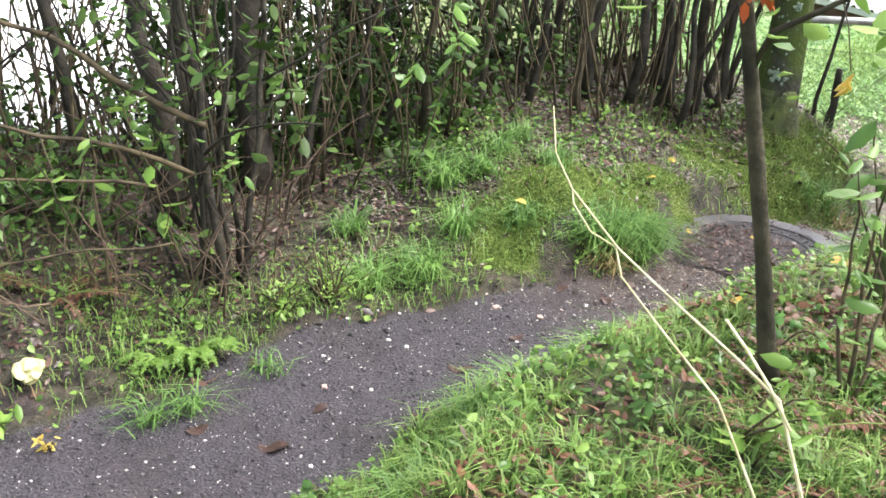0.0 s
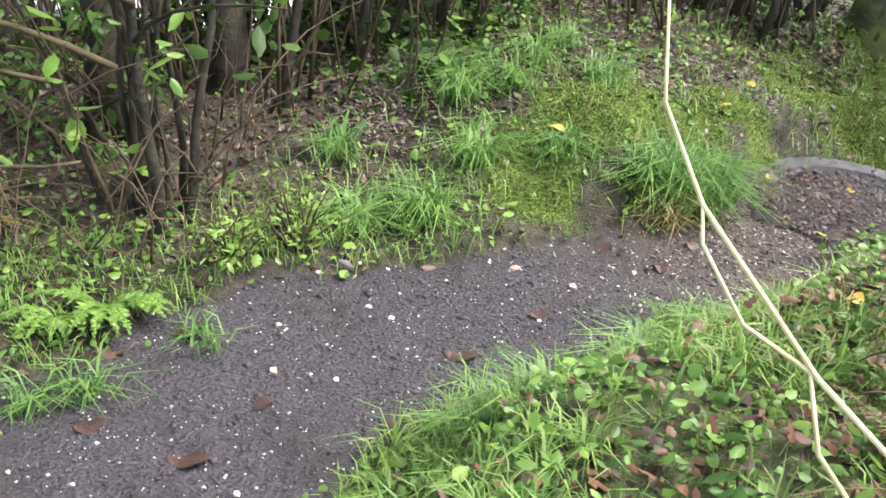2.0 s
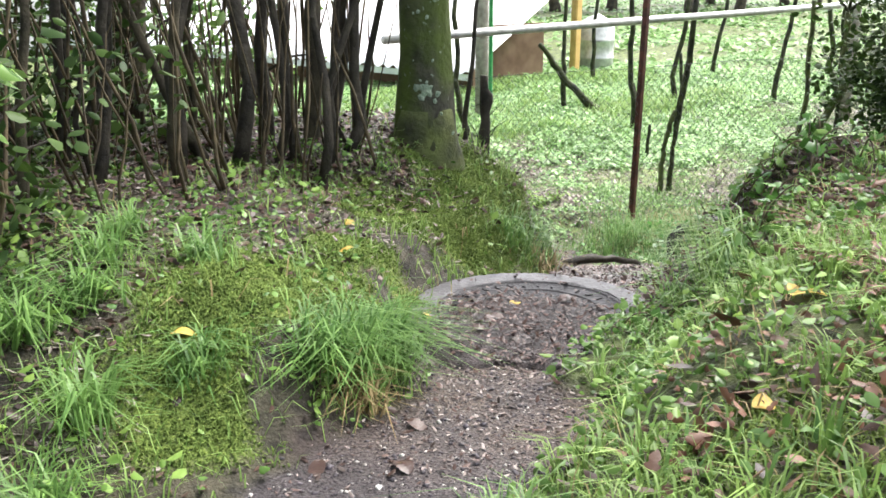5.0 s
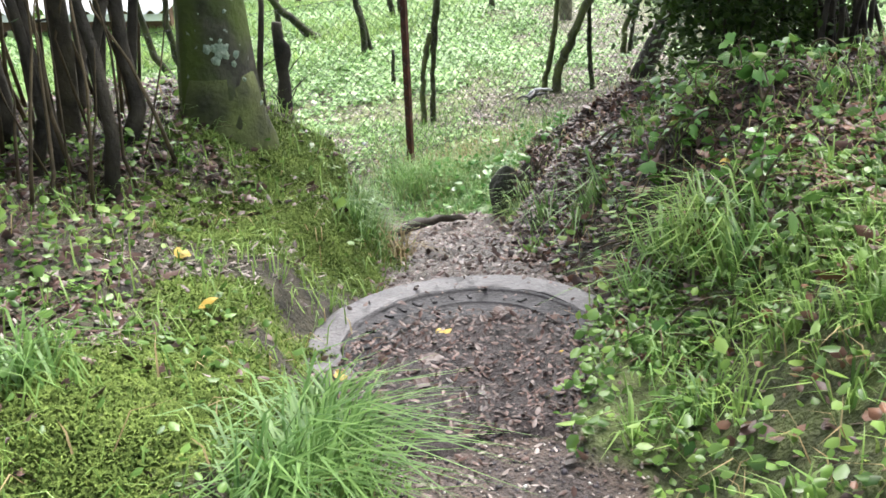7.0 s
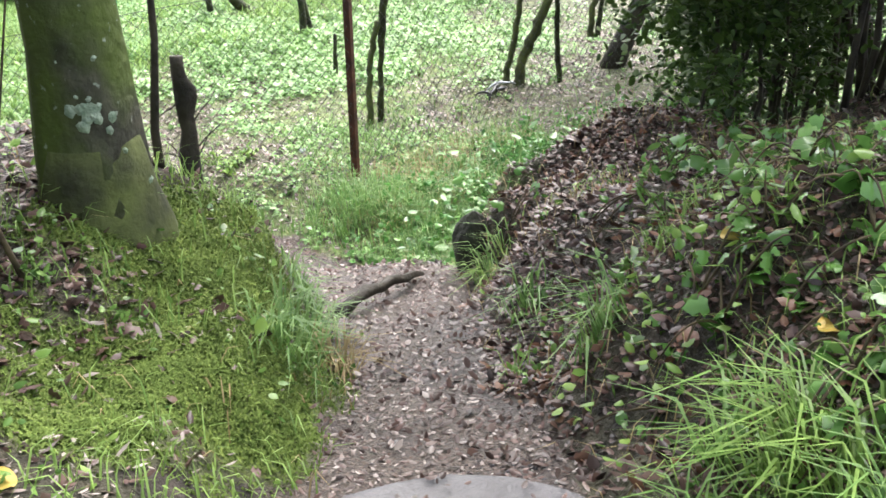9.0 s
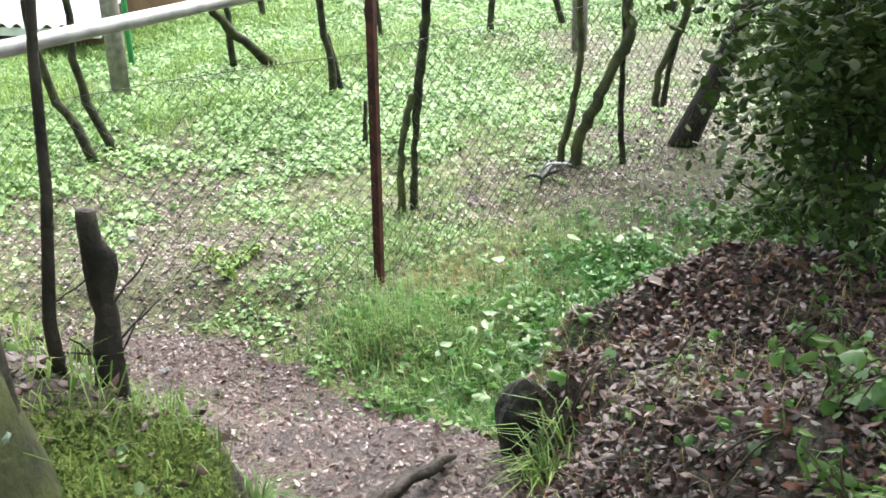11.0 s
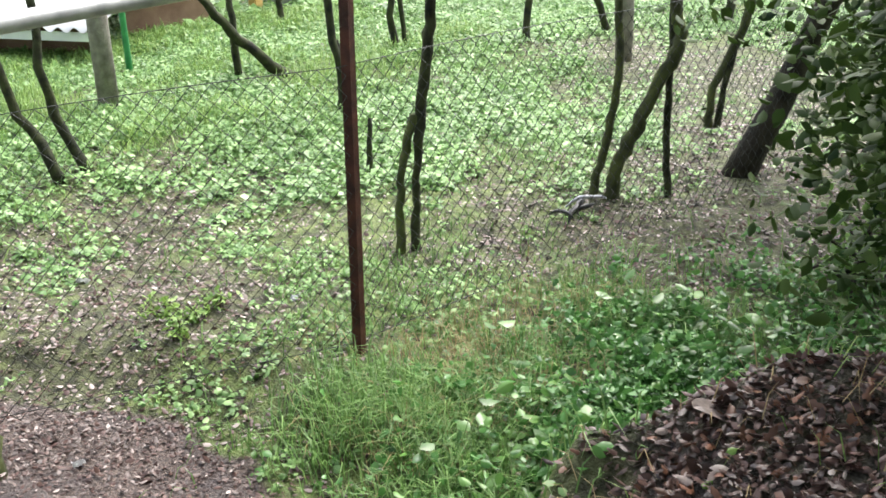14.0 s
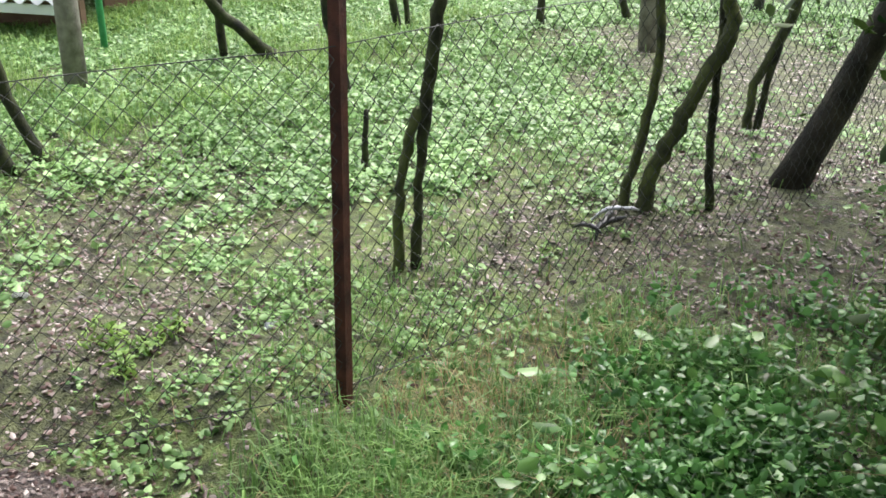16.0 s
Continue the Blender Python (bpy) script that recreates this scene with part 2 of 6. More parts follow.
    nose = 0.20 * np.exp(-((x - 5.0) ** 2 + (y - 6.75) ** 2) / 0.2) + 0.17 * np.exp(-((x - 4.70) ** 2 + (y - 7.46) ** 2) / 0.02) - 0.17 * np.exp(-((x - 4.62) ** 2 + (y - 7.14) ** 2) / 0.07)
    z = z + (nose + 0.22 * np.exp(-((x - 4.36) ** 2 + (y - 7.13) ** 2) / 0.025)) * smooth(v, 0.0, 0.2) * (d > 0)
    # level bed of the manhole
    near = np.hypot(x - 1.93, y - 5.37)
    bed = smooth(near, 0.58, 0.47) * (d < 0.15)
    z = z * (1 - bed) + np.minimum(z, -0.736) * bed
    turf = smooth(verge(x, y), 0.0, 0.14) * smooth(near, 0.8, 0.55)
    z = z * (1 - turf) + np.maximum(z, -0.685) * turf
    # past its ridge the bank falls to the vineyard
    fall = (d > 0) * smooth(ridge(x, y), 0.08, 0.55)
    z = z * (1 - fall) + np.minimum(z, flat) * fall
    # beyond the things seen the land runs on level
    far = smooth(np.hypot(x - 3, y - 6), 16, 40)
    z = z * (1 - far) - 1.9 * far
    if rough:
        off_path = smooth(v, -0.05, 0.2)
        z = z + 0.022 * wobble(x, y, 7.0, 5) * off_path + 0.010 * wobble(x, y, 19.0, 6) * (0.35 + 0.65 * off_path)
    return z


def zones(x, y):
    """How far a place is path, moss, vineyard or litter, 0 to 1."""
    d, zp, hw, along = path_frame(x, y)
    v = np.abs(d) - hw + 0.09 * wobble(x, y, 6.0, 21) + 0.04 * wobble(x, y, 21.0, 22)
    u = (x - 2.0) * 0.70 + (y - 5.5) * 0.714
    path = smooth(v, 0.06, -0.08) * (1 - smooth(verge(x, y), 0.0, 0.12) * smooth(np.hypot(x - 1.93, y - 5.37), 0.8, 0.6))
    g = lambda cx, cy, wx, wy: np.exp(-(((x - cx) / wx) ** 2 + ((y - cy) / wy) ** 2))
    moss = g(0.92, 5.32, 0.46, 0.34) + 0.8 * g(0.5, 4.95, 0.22, 0.26) + 0.8 * g(1.38, 5.78, 0.28, 0.2) + 1.35 * g(2.12, 6.38, 0.50, 0.34) + 1.0 * g(2.55, 6.8, 0.34, 0.3) + 0.8 * g(2.95, 6.98, 0.2, 0.2) - 0.5 * g(1.55, 6.2, 0.12, 0.15)
    moss = np.clip(1.35 * moss + 0.45 * wobble(x, y, 5, 31) + 0.35 * wobble(x, y, 14, 32) - 0.42, 0, 1) * (d < 0)
    vine = smooth(u - 0.5 * np.clip(v - 1.0, 0, 4) * (d > 0), 2.7, 3.3) * smooth(v, -0.1, 0.2) * smooth(land(x, y, False), -1.02, -1.28)
    vine = np.maximum(vine, (d > 0) * np.maximum(smooth(u - 0.4 * np.clip(v - 0.9, 0, 4), 3.2, 3.5), smooth(ridge(x, y), 0.08, 0.22)))
    litter = np.where(d > 0, smooth(u, -0.6, 0.6) * (1 - vine), smooth(v, 0.08, 0.5) * (1 - vine)) * (1 - moss)
    return path, moss, vine, np.clip(litter, 0, 1), d, v, u


def bare(x, y):
    g = lambda cx, cy, w: np.exp(-((x - cx) ** 2 + (y - cy) ** 2) / w ** 2)
    return np.clip(1.25 * (g(5.2, 10.9, 1.15) + g(4.7, 9.7, 0.8) + g(7.35, 9.1, 0.8) + 1.1 * g(9.3, 8.9, 1.2) + 1.0 * g(11.2, 10.2, 1.5) + 0.9 * g(8.2, 8.3, 0.8) + 0.8 * g(12.0, 11.5, 1.6) + 0.7 * g(6.4, 12.0, 0.7)) - 0.5 * g(5.0, 9.45, 0.3) + 0.55 * wobble(x, y, 4, 47) + 0.45 * wobble(x, y, 12, 48) - 0.12, 0, 0.96)


def steep(x, y):
    """Slope of the ground, 1 being 45 degrees."""
    z = land(x, y, False)
    return np.hypot(land(x + 0.03, y, False) - z, land(x, y + 0.03, False) - z) / 0.03


# ---- mesh helpers ----
def mesh_of(name, verts, faces, mat, smooth_shade=False):
    verts = np.asarray(verts, np.float32)
    faces = np.asarray(faces, np.int32)
    k = faces.shape[1]
    me = bpy.data.meshes.new(name)
    me.vertices.add(len(verts))
    me.vertices.foreach_set("co", verts.ravel())
    me.loops.add(faces.size)
    me.loops.foreach_set("vertex_index", faces.ravel())
    me.polygons.add(len(faces))
    me.polygons.foreach_set("loop_start", np.arange(0, faces.size, k, dtype=np.int32))
    me.polygons.foreach_set("loop_total", np.full(len(faces), k, np.int32))
    me.polygons.foreach_set("use_smooth", np.full(len(faces), smooth_shade))
    me.materials.append(mat)
    me.update(calc_edges=True)
    return me


def thing(name, x, y, z, label, category, group=""):
    ob = new(name)
    ob.location = (x, y, z)
    ob.empty_display_size = 0.1
    return tagged(ob, label, category, group)


def put(name, mesh, parent, label=""):
    """A mesh part, built in world places, under its thing."""
    ob = new(name, mesh)
    ob.parent = parent
    base = parent.location if parent.parent is None else parent.location + parent.parent.location
    if parent.type == "EMPTY":
        ob.location = -Vector(base)
    return tagged(ob, label)


def part(name, bm, mat, parent, label=""):
    me = bpy.data.meshes.new(name)
    bm.to_mesh(me)
    bm.free()
    me.materials.append(mat)
    return put(name, me, parent, label)


def tube(points, radii, n=7, knots=0.0, seed=0):
    """A round, tapering, slightly knotted stem through the points: vertices and four-sided faces."""
    r = np.random.default_rng(seed)
    p = np.asarray(points, float)
    m = len(p)
    tan = np.gradient(p, axis=0)
    tan /= np.linalg.norm(tan, axis=1)[:, None] + 1e-9
    ref = np.array([1.0, 0.13, 0.07]) if abs(tan[0][0]) < 0.8 else np.array([0.1, 1.0, 0.05])
    ang = np.linspace(0, 2 * math.pi, n, endpoint=False)
    vs = []
    for i in range(m):
        a = ref - tan[i] * (ref @ tan[i])
        a /= np.linalg.norm(a)
        b = np.cross(tan[i], a)
        rad = radii[i] * (1 + knots * r.uniform(-1, 1, n))
        vs.append(p[i] + np.outer(np.cos(ang) * rad, a) + np.outer(np.sin(ang) * rad, b))
    V = np.concatenate(vs + [p[-1:] + tan[-1:] * radii[-1] * 0.5, p[:1]])
    F = []
    for i in range(m - 1):
        for j in range(n):
            k = (j + 1) % n
            F.append((i * n + j, i * n + k, (i + 1) * n + k, (i + 1) * n + j))
    for j in range(0, n - 1, 2):
        F.append(((m - 1) * n + j, (m - 1) * n + j + 1, (m - 1) * n + (j + 2) % n, m * n))
        F.append((j + 1, j, m * n + 1, (j + 2) % n))
    return V, np.array(F)


def tubes(name, list_of, mat, n=7, knots=0.0, seed=0):
    """Several stems in one mesh."""
    V, F, o = [], [], 0
    for i, (pts, rad) in enumerate(list_of):
        v, f = tube(pts, rad, n, knots, seed + i)
        f = f[f[:, 2] != f[:, 3]]
        V.append(v)
        F.append(f + o)
        o += len(v)
    return mesh_of(name, np.concatenate(V), np.concatenate(F), mat, True)


def bend(base, tip, sag=0.1, n=8, seed=0, wander=0.03):
    """Points along a stem from base to tip that wanders a little."""
    r = np.random.default_rng(seed)
    base, tip = np.asarray(base, float), np.asarray(tip, float)
    t = np.linspace(0, 1, n)
    ln = np.linalg.norm(tip - base)
    off = np.cumsum(r.normal(0, wander, (n, 3)), axis=0) * ln / n ** 0.5
    off -= np.outer(t, off[-1]) * 0.6
    off[0] = 0
    p = base + np.outer(t, tip - base) + off
    p[:, 2] += sag * ln * np.sin(math.pi * t) * 0.3
    return p


def leaves(pos, length, width, rng, droop=0.3, flatness=0.5, heading=None, plain=False, lobed=False):
    """Folded leaves, six vertices and four triangles each, at the places given."""
    k = len(pos)
    big = np.clip(rng.lognormal(-0.06, 0.3, k), 0.45, 1.5)
    L = np.broadcast_to(length, k) * big
    W = np.broadcast_to(width, k) * big * rng.uniform(0.75, 1.2, k)
    az = rng.uniform(0, 2 * math.pi, k) if heading is None else heading
    el = rng.normal(-droop, 0.35, k)
    roll = rng.normal(0, 1 - flatness, k)
    f = np.stack([np.cos(az) * np.cos(el), np.sin(az) * np.cos(el), np.sin(el)], 1)
    s0 = np.stack([-np.sin(az), np.cos(az), np.zeros(k)], 1)
    up = np.cross(f, s0)
    s = s0 * np.cos(roll)[:, None] + up * np.sin(roll)[:, None]
    n = np.cross(f, s)
    cup = rng.uniform(-0.22, 0.08, k)
    turn = rng.uniform(0.05, 0.3, k)

    def at(t, w, h):
        return pos + f * (L * t)[:, None] + s * (W * w)[:, None] + n * (h * W + cup * L * t * t)[:, None]

    if plain:
        V = np.stack([at(0, 0, 0 * turn), at(0.45, 0.45, -turn), at(1.0, 0, -0.3 * turn), at(0.45, -0.45, -turn)], 1).reshape(-1, 3)
        o = np.arange(k)[:, None] * 4
        return V, np.concatenate([o + [0, 2, 1], o + [0, 3, 2]], 1).reshape(-1, 3)
    if lobed:
        rim = [(0.0, 0.0, 0.0), (-0.06, 0.30, 1.0), (0.20, 0.58, 1.3), (0.34, 0.30, 0.7), (0.62, 0.42, 1.0), (1.0, 0.0, 0.3), (0.62, -0.42, 1.0), (0.34, -0.30, 0.7), (0.20, -0.58, 1.3), (-0.06, -0.30, 1.0), (0.36, 0.0, 0.0)]
        V = np.stack([at(a, b, -c * turn) for a, b, c in rim], 1).reshape(-1, 3)
        o = np.arange(k)[:, None] * 11
        return V, np.concatenate([o + [10, (j + 1) % 10, j] for j in range(10)], 1).reshape(-1, 3)
    V = np.stack([at(0, 0, 0 * turn), at(0.24, 0.42, -turn), at(0.62, 0.44, -turn), at(0.24, -0.42, -turn), at(0.62, -0.44, -turn), at(0.48, 0, 0 * turn), at(1.0, 0, -0.3 * turn)], 1).reshape(-1, 3)
    o = np.arange(k)[:, None] * 7
    F = np.concatenate([o + [0, 5, 1], o + [1, 5, 2], o + [2, 5, 6], o + [0, 3, 5], o + [3, 4, 5], o + [4, 6, 5]], 1).reshape(-1, 3)
    return V, F


def blades(pos, height, width, rng, lean=0.5, away=None):
    """Curved grass blades of three triangles each."""
    k = len(pos)
    H = np.broadcast_to(height, k) * rng.uniform(0.45, 1.2, k)
    W = np.broadcast_to(width, k) * rng.uniform(0.7, 1.3, k)
    az = rng.uniform(0, 2 * math.pi, k) if away is None else away + rng.normal(0, 0.6, k)
    ln = H * np.abs(rng.normal(lean, 0.3, k))
    out = np.stack([np.cos(az), np.sin(az), np.zeros(k)], 1)
    s = np.stack([-np.sin(az), np.cos(az), np.zeros(k)], 1)
    up = np.array([0, 0, 1.0])
    a = pos - s * W[:, None] * 0.5
    b = pos + s * W[:, None] * 0.5
    mid = pos + out * (ln * 0.3)[:, None] + up * (H * 0.6)[:, None]
    c = mid - s * W[:, None] * 0.4
    d = mid + s * W[:, None] * 0.4
    tip = pos + out * ln[:, None] + up * (H * np.clip(1.05 - 0.45 * ln / H, 0.25, 1))[:, None]
    V = np.stack([a, b, c, d, tip], 1).reshape(-1, 3)
    o = np.arange(k)[:, None] * 5
    F = np.concatenate([o + [0, 1, 3], o + [0, 3, 2], o + [2, 3, 4]], 1).reshape(-1, 3)
    return V, F


def sown(n, box, weight, rng, lift=0.0, level=9.0):
    """Places on the ground, thinned by weight(path, moss, vine, litter, d, v, u, x, y)."""
    x = rng.uniform(box[0], box[1], n)
    y = rng.uniform(box[2], box[3], n)
    w = weight(*zones(x, y), x, y)
    keep = rng.uniform(0, 1, n) < w
    x, y = x[keep], y[keep]
    if level < 9:
        keep = rng.uniform(0, 1, len(x)) < 0.06 + smooth(steep(x, y), level, level * 0.6)
        x, y = x[keep], y[keep]
    return np.stack([x, y, land(x, y) + lift], 1)


def stuff(name, vf, mat, label, category):
    ob = new(name, mesh_of(name, vf[0], vf[1], mat, True))
    return tagged(ob, label, category, kind="stuff")


def box_mesh(name, p, size, mat, rot=0.0, bevel=0.006):
    bm = bmesh.new()
    bmesh.ops.create_cube(bm, size=1.0, matrix=Matrix.Translation(p) @ Matrix.Rotation(rot, 4, "Z") @ Matrix.Diagonal((*size, 1)))
    bmesh.ops.bevel(bm, geom=bm.edges[:], offset=bevel, segments=2, affect="EDGES")
    me = bpy.data.meshes.new(name)
    bm.to_mesh(me)
    bm.free()
    me.materials.append(mat)
    return me


# ---- ground ----
def axis(lo, hi, step, reach):
    mid = np.arange(lo, hi + 1e-6, step)
    grow = step * 1.28 ** np.arange(1, 40)
    out = np.cumsum(grow)
    out = out[out < reach]
    return np.concatenate([lo - out[::-1], mid, hi + out])


def build_ground():
    xs, ys = axis(-2.6, 7.6, 0.04, 700), axis(-0.6, 11.5, 0.04, 700)
    X, Y = np.meshgrid(xs, ys)
    x, y = X.ravel(), Y.ravel()
    z = land(x, y)
    V = np.stack([x, y, z], 1)
    nx, ny = len(xs), len(ys)
    i = (np.arange(ny - 1)[:, None] * nx + np.arange(nx - 1)).ravel()
    F = np.stack([i, i + 1, i + nx + 1, i + nx], 1)
    m = bpy.data.materials.new("woodland_soil")
    m.use_nodes = True
    n, l = m.node_tree.nodes, m.node_tree.links
    b = n["Principled BSDF"]
    tc = n.new("ShaderNodeTexCoord")

    def tex(scale, detail=8.0):
        t = n.new("ShaderNodeTexNoise")
        t.inputs["Scale"].default_value, t.inputs["Detail"].default_value = scale, detail
        l.new(tc.outputs["Object"], t.inputs["Vector"])
        return t.outputs["Fac"]

    def two(fac, c1, c2, lo=0.35, hi=0.65):
        r = n.new("ShaderNodeMapRange")
        r.inputs["From Min"].default_value, r.inputs["From Max"].default_value = lo, hi
        l.new(fac, r.inputs["Value"])
        x = n.new("ShaderNodeMix")
        x.data_type = "RGBA"
        l.new(r.outputs["Result"], x.inputs["Factor"])
        for key, c in (("A", c1), ("B", c2)):
            if isinstance(c, tuple):
                x.inputs[key].default_value = (*c, 1)
            else:
                l.new(c, x.inputs[key])
        return x.outputs["Result"]

    def attr(name):
        a = n.new("ShaderNodeAttribute")
        a.attribute_name = name
        return a.outputs["Fac"]

    fine, mid, broad = tex(90), tex(14), tex(2.5)
    soil = two(mid, (0.016, 0.012, 0.011), (0.075, 0.055, 0.050))
    gravel = two(fine, (0.020, 0.018, 0.022), (0.090, 0.078, 0.092))
    trodden = two(fine, (0.034, 0.025, 0.022), (0.15, 0.11, 0.092))
    gravel = two(attr("trodden"), gravel, trodden, 0.0, 1.0)
    gravel = two(broad, gravel, two(mid, (0.020, 0.017, 0.019), (0.066, 0.056, 0.060)), 0.45, 0.75)
    moss = two(fine, (0.045, 0.07, 0.014), (0.20, 0.265, 0.05))
    turf = two(mid, (0.035, 0.042, 0.016), (0.15, 0.195, 0.06))
    c = two(attr("green"), soil, turf, 0.0, 1.0)
    c = two(attr("moss"), c, moss, 0.15, 0.6)
    c = two(attr("path"), c, gravel, 0.3, 0.7)
    l.new(c, b.inputs["Base Color"])
    wet = n.new("ShaderNodeMapRange")
    wet.inputs["To Min"].default_value, wet.inputs["To Max"].default_value = 0.75, 0.5
    l.new(attr("path"), wet.inputs["Value"])
    l.new(wet.outputs["Result"], b.inputs["Roughness"])
    b.inputs["Specular IOR Level"].default_value = 0.35
    u = n.new("ShaderNodeBump")
    u.inputs["Strength"].default_value, u.inputs["Distance"].default_value = 0.9, 0.02
    l.new(fine, u.inputs["Height"])
    l.new(u.outputs["Normal"], b.inputs["Normal"])
    me = mesh_of("ground", V, F, m, True)
    path, moss, vine, litter, d, v, uu = zones(x, y)
    green = np.clip(vine * 0.8 * (1 - bare(x, y)) + (1 - litter) * 0.6 * (d > 0) + 0.15 - 0.3 * bare(x, y), 0, 1)
    moss = moss * smooth(steep(x, y), 3.6, 1.9)
    for key, val in (("path", path), ("moss", moss), ("green", green), ("trodden", smooth(uu, -2.0, -0.9))):
        a = me.attributes.new(key, "FLOAT", "POINT")
        a.data.foreach_set("value", val.astype(np.float32))
    tagged(new("ground", me), "uneven woodland ground with a dark gravel footpath", "ground", kind="structure")


build_ground()


# ---- the round manhole in the path ----
def ring_mesh(name, cx, cy, z, rings, mat, n=72, rough=0.0, seed=4, shape=None):
    """A turned plate: radius and height ring by ring, with slightly uneven edges."""
    r = np.random.default_rng(seed)
    ang = np.linspace(0, 2 * math.pi, n, endpoint=False)
    V, F = [], []
    for rad, h in rings:
        q = rad * (1 + 0.010 * np.sin(3 * ang + 1) + 0.005 * np.sin(11 * ang)) if shape is None else rad * shape(ang)
        V.append(np.stack([cx + q * np.cos(ang), cy + q * np.sin(ang), z + h + rough * r.normal(size=n)], 1))
    for k in range(len(rings) - 1):
        for j in range(n):
            j2 = (j + 1) % n
            F.append((k * n + j, k * n + j2, (k + 1) * n + j2, (k + 1) * n + j))
    return mesh_of(name, np.concatenate(V), F, mat, True)


def slab():
    cx, cy, z = 1.93, 5.37, -0.728
    ob = thing("manhole", cx, cy, z - 0.1, "round wet concrete manhole with an iron cover, sunk in the footpath", "manhole")
    put("concrete_collar", ring_mesh("concrete_collar", cx, cy, z, [(0.462, -0.14), (0.459, -0.014), (0.456, -0.004), (0.452, -0.001), (0.446, 0.0), (0.372, 0.0), (0.3605, -0.0004), (0.3592, -0.002), (0.359, -0.03)], M_CONCRETE, rough=0.002), ob, "pale grey worn concrete")
    kx, ky = cx, cy
    cover = put("cover", ring_mesh("cover", kx, ky, z - 0.001, [(0.358, -0.03), (0.358, -0.002), (0.3572, -0.0004), (0.355, 0.0), (0.341, 0.0), (0.339, -0.003), (0.336, -0.004), (0.264, -0.004), (0.261, -0.003), (0.259, 0.0), (0.250, 0.0), (0.248, -0.003), (0.245, -0.004), (0.126, -0.004), (0.122, -0.002), (0.118, 0.002), (0.11, 0.003), (0.002, 0.003)], M_IRON), ob, "dark wet cast-iron cover with worn raised lettering")
    r = np.random.default_rng(12)
    for k in range(34):
        a = k / 34 * 2 * math.pi
        if r.uniform() < 0.12:
            continue
        me = box_mesh("raised_bar", (kx + 0.298 * math.cos(a), ky + 0.298 * math.sin(a), z - 0.0055), (0.040 * r.uniform(0.7, 1), 0.009 * r.uniform(0.8, 1.8), 0.009), M_IRON, a + r.normal(0, 0.25), 0.002)
        bar = new("raised_bar", me)
        bar.parent = cover
    lap = lambda a: 1 + 0.09 * np.sin(2 * a + 0.6) + 0.05 * np.sin(5 * a + 2) + 0.03 * np.sin(11 * a) - 0.30 * np.exp(-(((a - 3.95) / 0.36) ** 2))
    put("grit_layer", ring_mesh("grit_layer", 1.77, 5.21, z, [(0.385, -0.02), (0.35, 0.003), (0.33, 0.005), (0.28, 0.009), (0.2, 0.011), (0.1, 0.011), (0.01, 0.012)], M_MUD, 60, 0.002, 5, lap), ob, "wet brown grit and leaf scraps")


slab()


# ---- trees ----
def tree(name, x, y, height, radius, lean, label, seed, mat=None, limbs=4, crown=160, leaf=0.07, leaf_mat=None, crown_from=0.55, spread=0.8, category="tree", group="", n=9, flare=1.35, curve=0.02):
    r = np.random.default_rng(seed)
    z = float(land(x, y)) - 0.12
    mat = mat or M_BARK
    ob = thing(name, x, y, z, label, category, group)
    base = np.array([x, y, z])
    top = base + np.array([lean[0], lean[1], height])
    k = max(8, int(height * 4))
    pts = bend(base, top, 0, k, seed, curve)
    t = np.linspace(0, 1, k)
    rad = radius * (1 - 0.75 * t)
    rad[0] *= flare
    rad[1] *= 1 + (flare - 1) * 0.35
    put("trunk", tubes("trunk", [(pts, rad)], mat, n, 0.07, seed), ob)
    stems, tips = [], []
    for i in range(limbs):
        a = int(r.uniform(crown_from * 0.7, 0.93) * (k - 1))
        az = r.uniform(0, 6.28)
        ln = height * r.uniform(0.12, 0.3) * spread + 0.15
        tip = pts[a] + np.array([math.cos(az) * ln * 0.8, math.sin(az) * ln * 0.8, ln * r.uniform(0.3, 0.9)])
        q = bend(pts[a], tip, 0.2, 6, seed * 31 + i, 0.06)
        stems.append((q, np.linspace(rad[a] * 0.55, 0.003, 6)))
        tips.append(q[2:])
    for i, (q, qr) in enumerate(stems):
        put("limb", tubes("limb", [(q, qr)], mat, 5, 0.05, i), ob)
    if crown:
        c = np.concatenate(tips + [pts[int(crown_from * k):]]) if tips else pts[int(crown_from * k):]
        p = c[r.integers(0, len(c), crown)] + r.normal(0, 0.13 * spread * (0.5 + height / 6), (crown, 3))
        v, f = leaves(p, leaf, leaf * 0.5, r, 0.3, 0.4, plain=crown > 1000)
        put("crown", mesh_of("crown", v, f, leaf_mat or M_WEED, True), ob)
    return ob


# big lichen-spotted tree on the bank
big = tree("big_tree", 2.40, 7.05, 6.5, 0.138, (0.1, 0.15), "thick grey tree trunk with moss and pale lichen", 11, M_TRUNK, 6, 1500, 0.10, M_FARLEAF, 0.5, 1.6, n=26, flare=1.25, curve=0.004)
q = np.array([(2.40, 7.05, -0.8), (2.40, 7.05, -0.52), (2.40, 7.05, -0.44), (2.40, 7.05, -0.36), (2.40, 7.05, -0.26)])
put("root_flare", tubes("root_flare", [(q, [0.25, 0.20, 0.172, 0.156, 0.136])], M_MOSSBARK, 26, 0.05, 9), big, "spreading root foot, grey bark under green moss")
spots = [(-2.05, 0.27, 0.036), (-1.75, 0.72, 0.026)]
rr = np.random.default_rng(61)
for az, h, sz in list(spots):
    spots += [(az + rr.normal(0, 0.55) * sz / 0.14, h + rr.normal(0, 0.55) * sz, sz * rr.uniform(0.25, 0.5)) for k in range(10)]
spots[0], spots[1] = (-2.05, 0.27, 0.028), (-1.75, 0.72, 0.016)
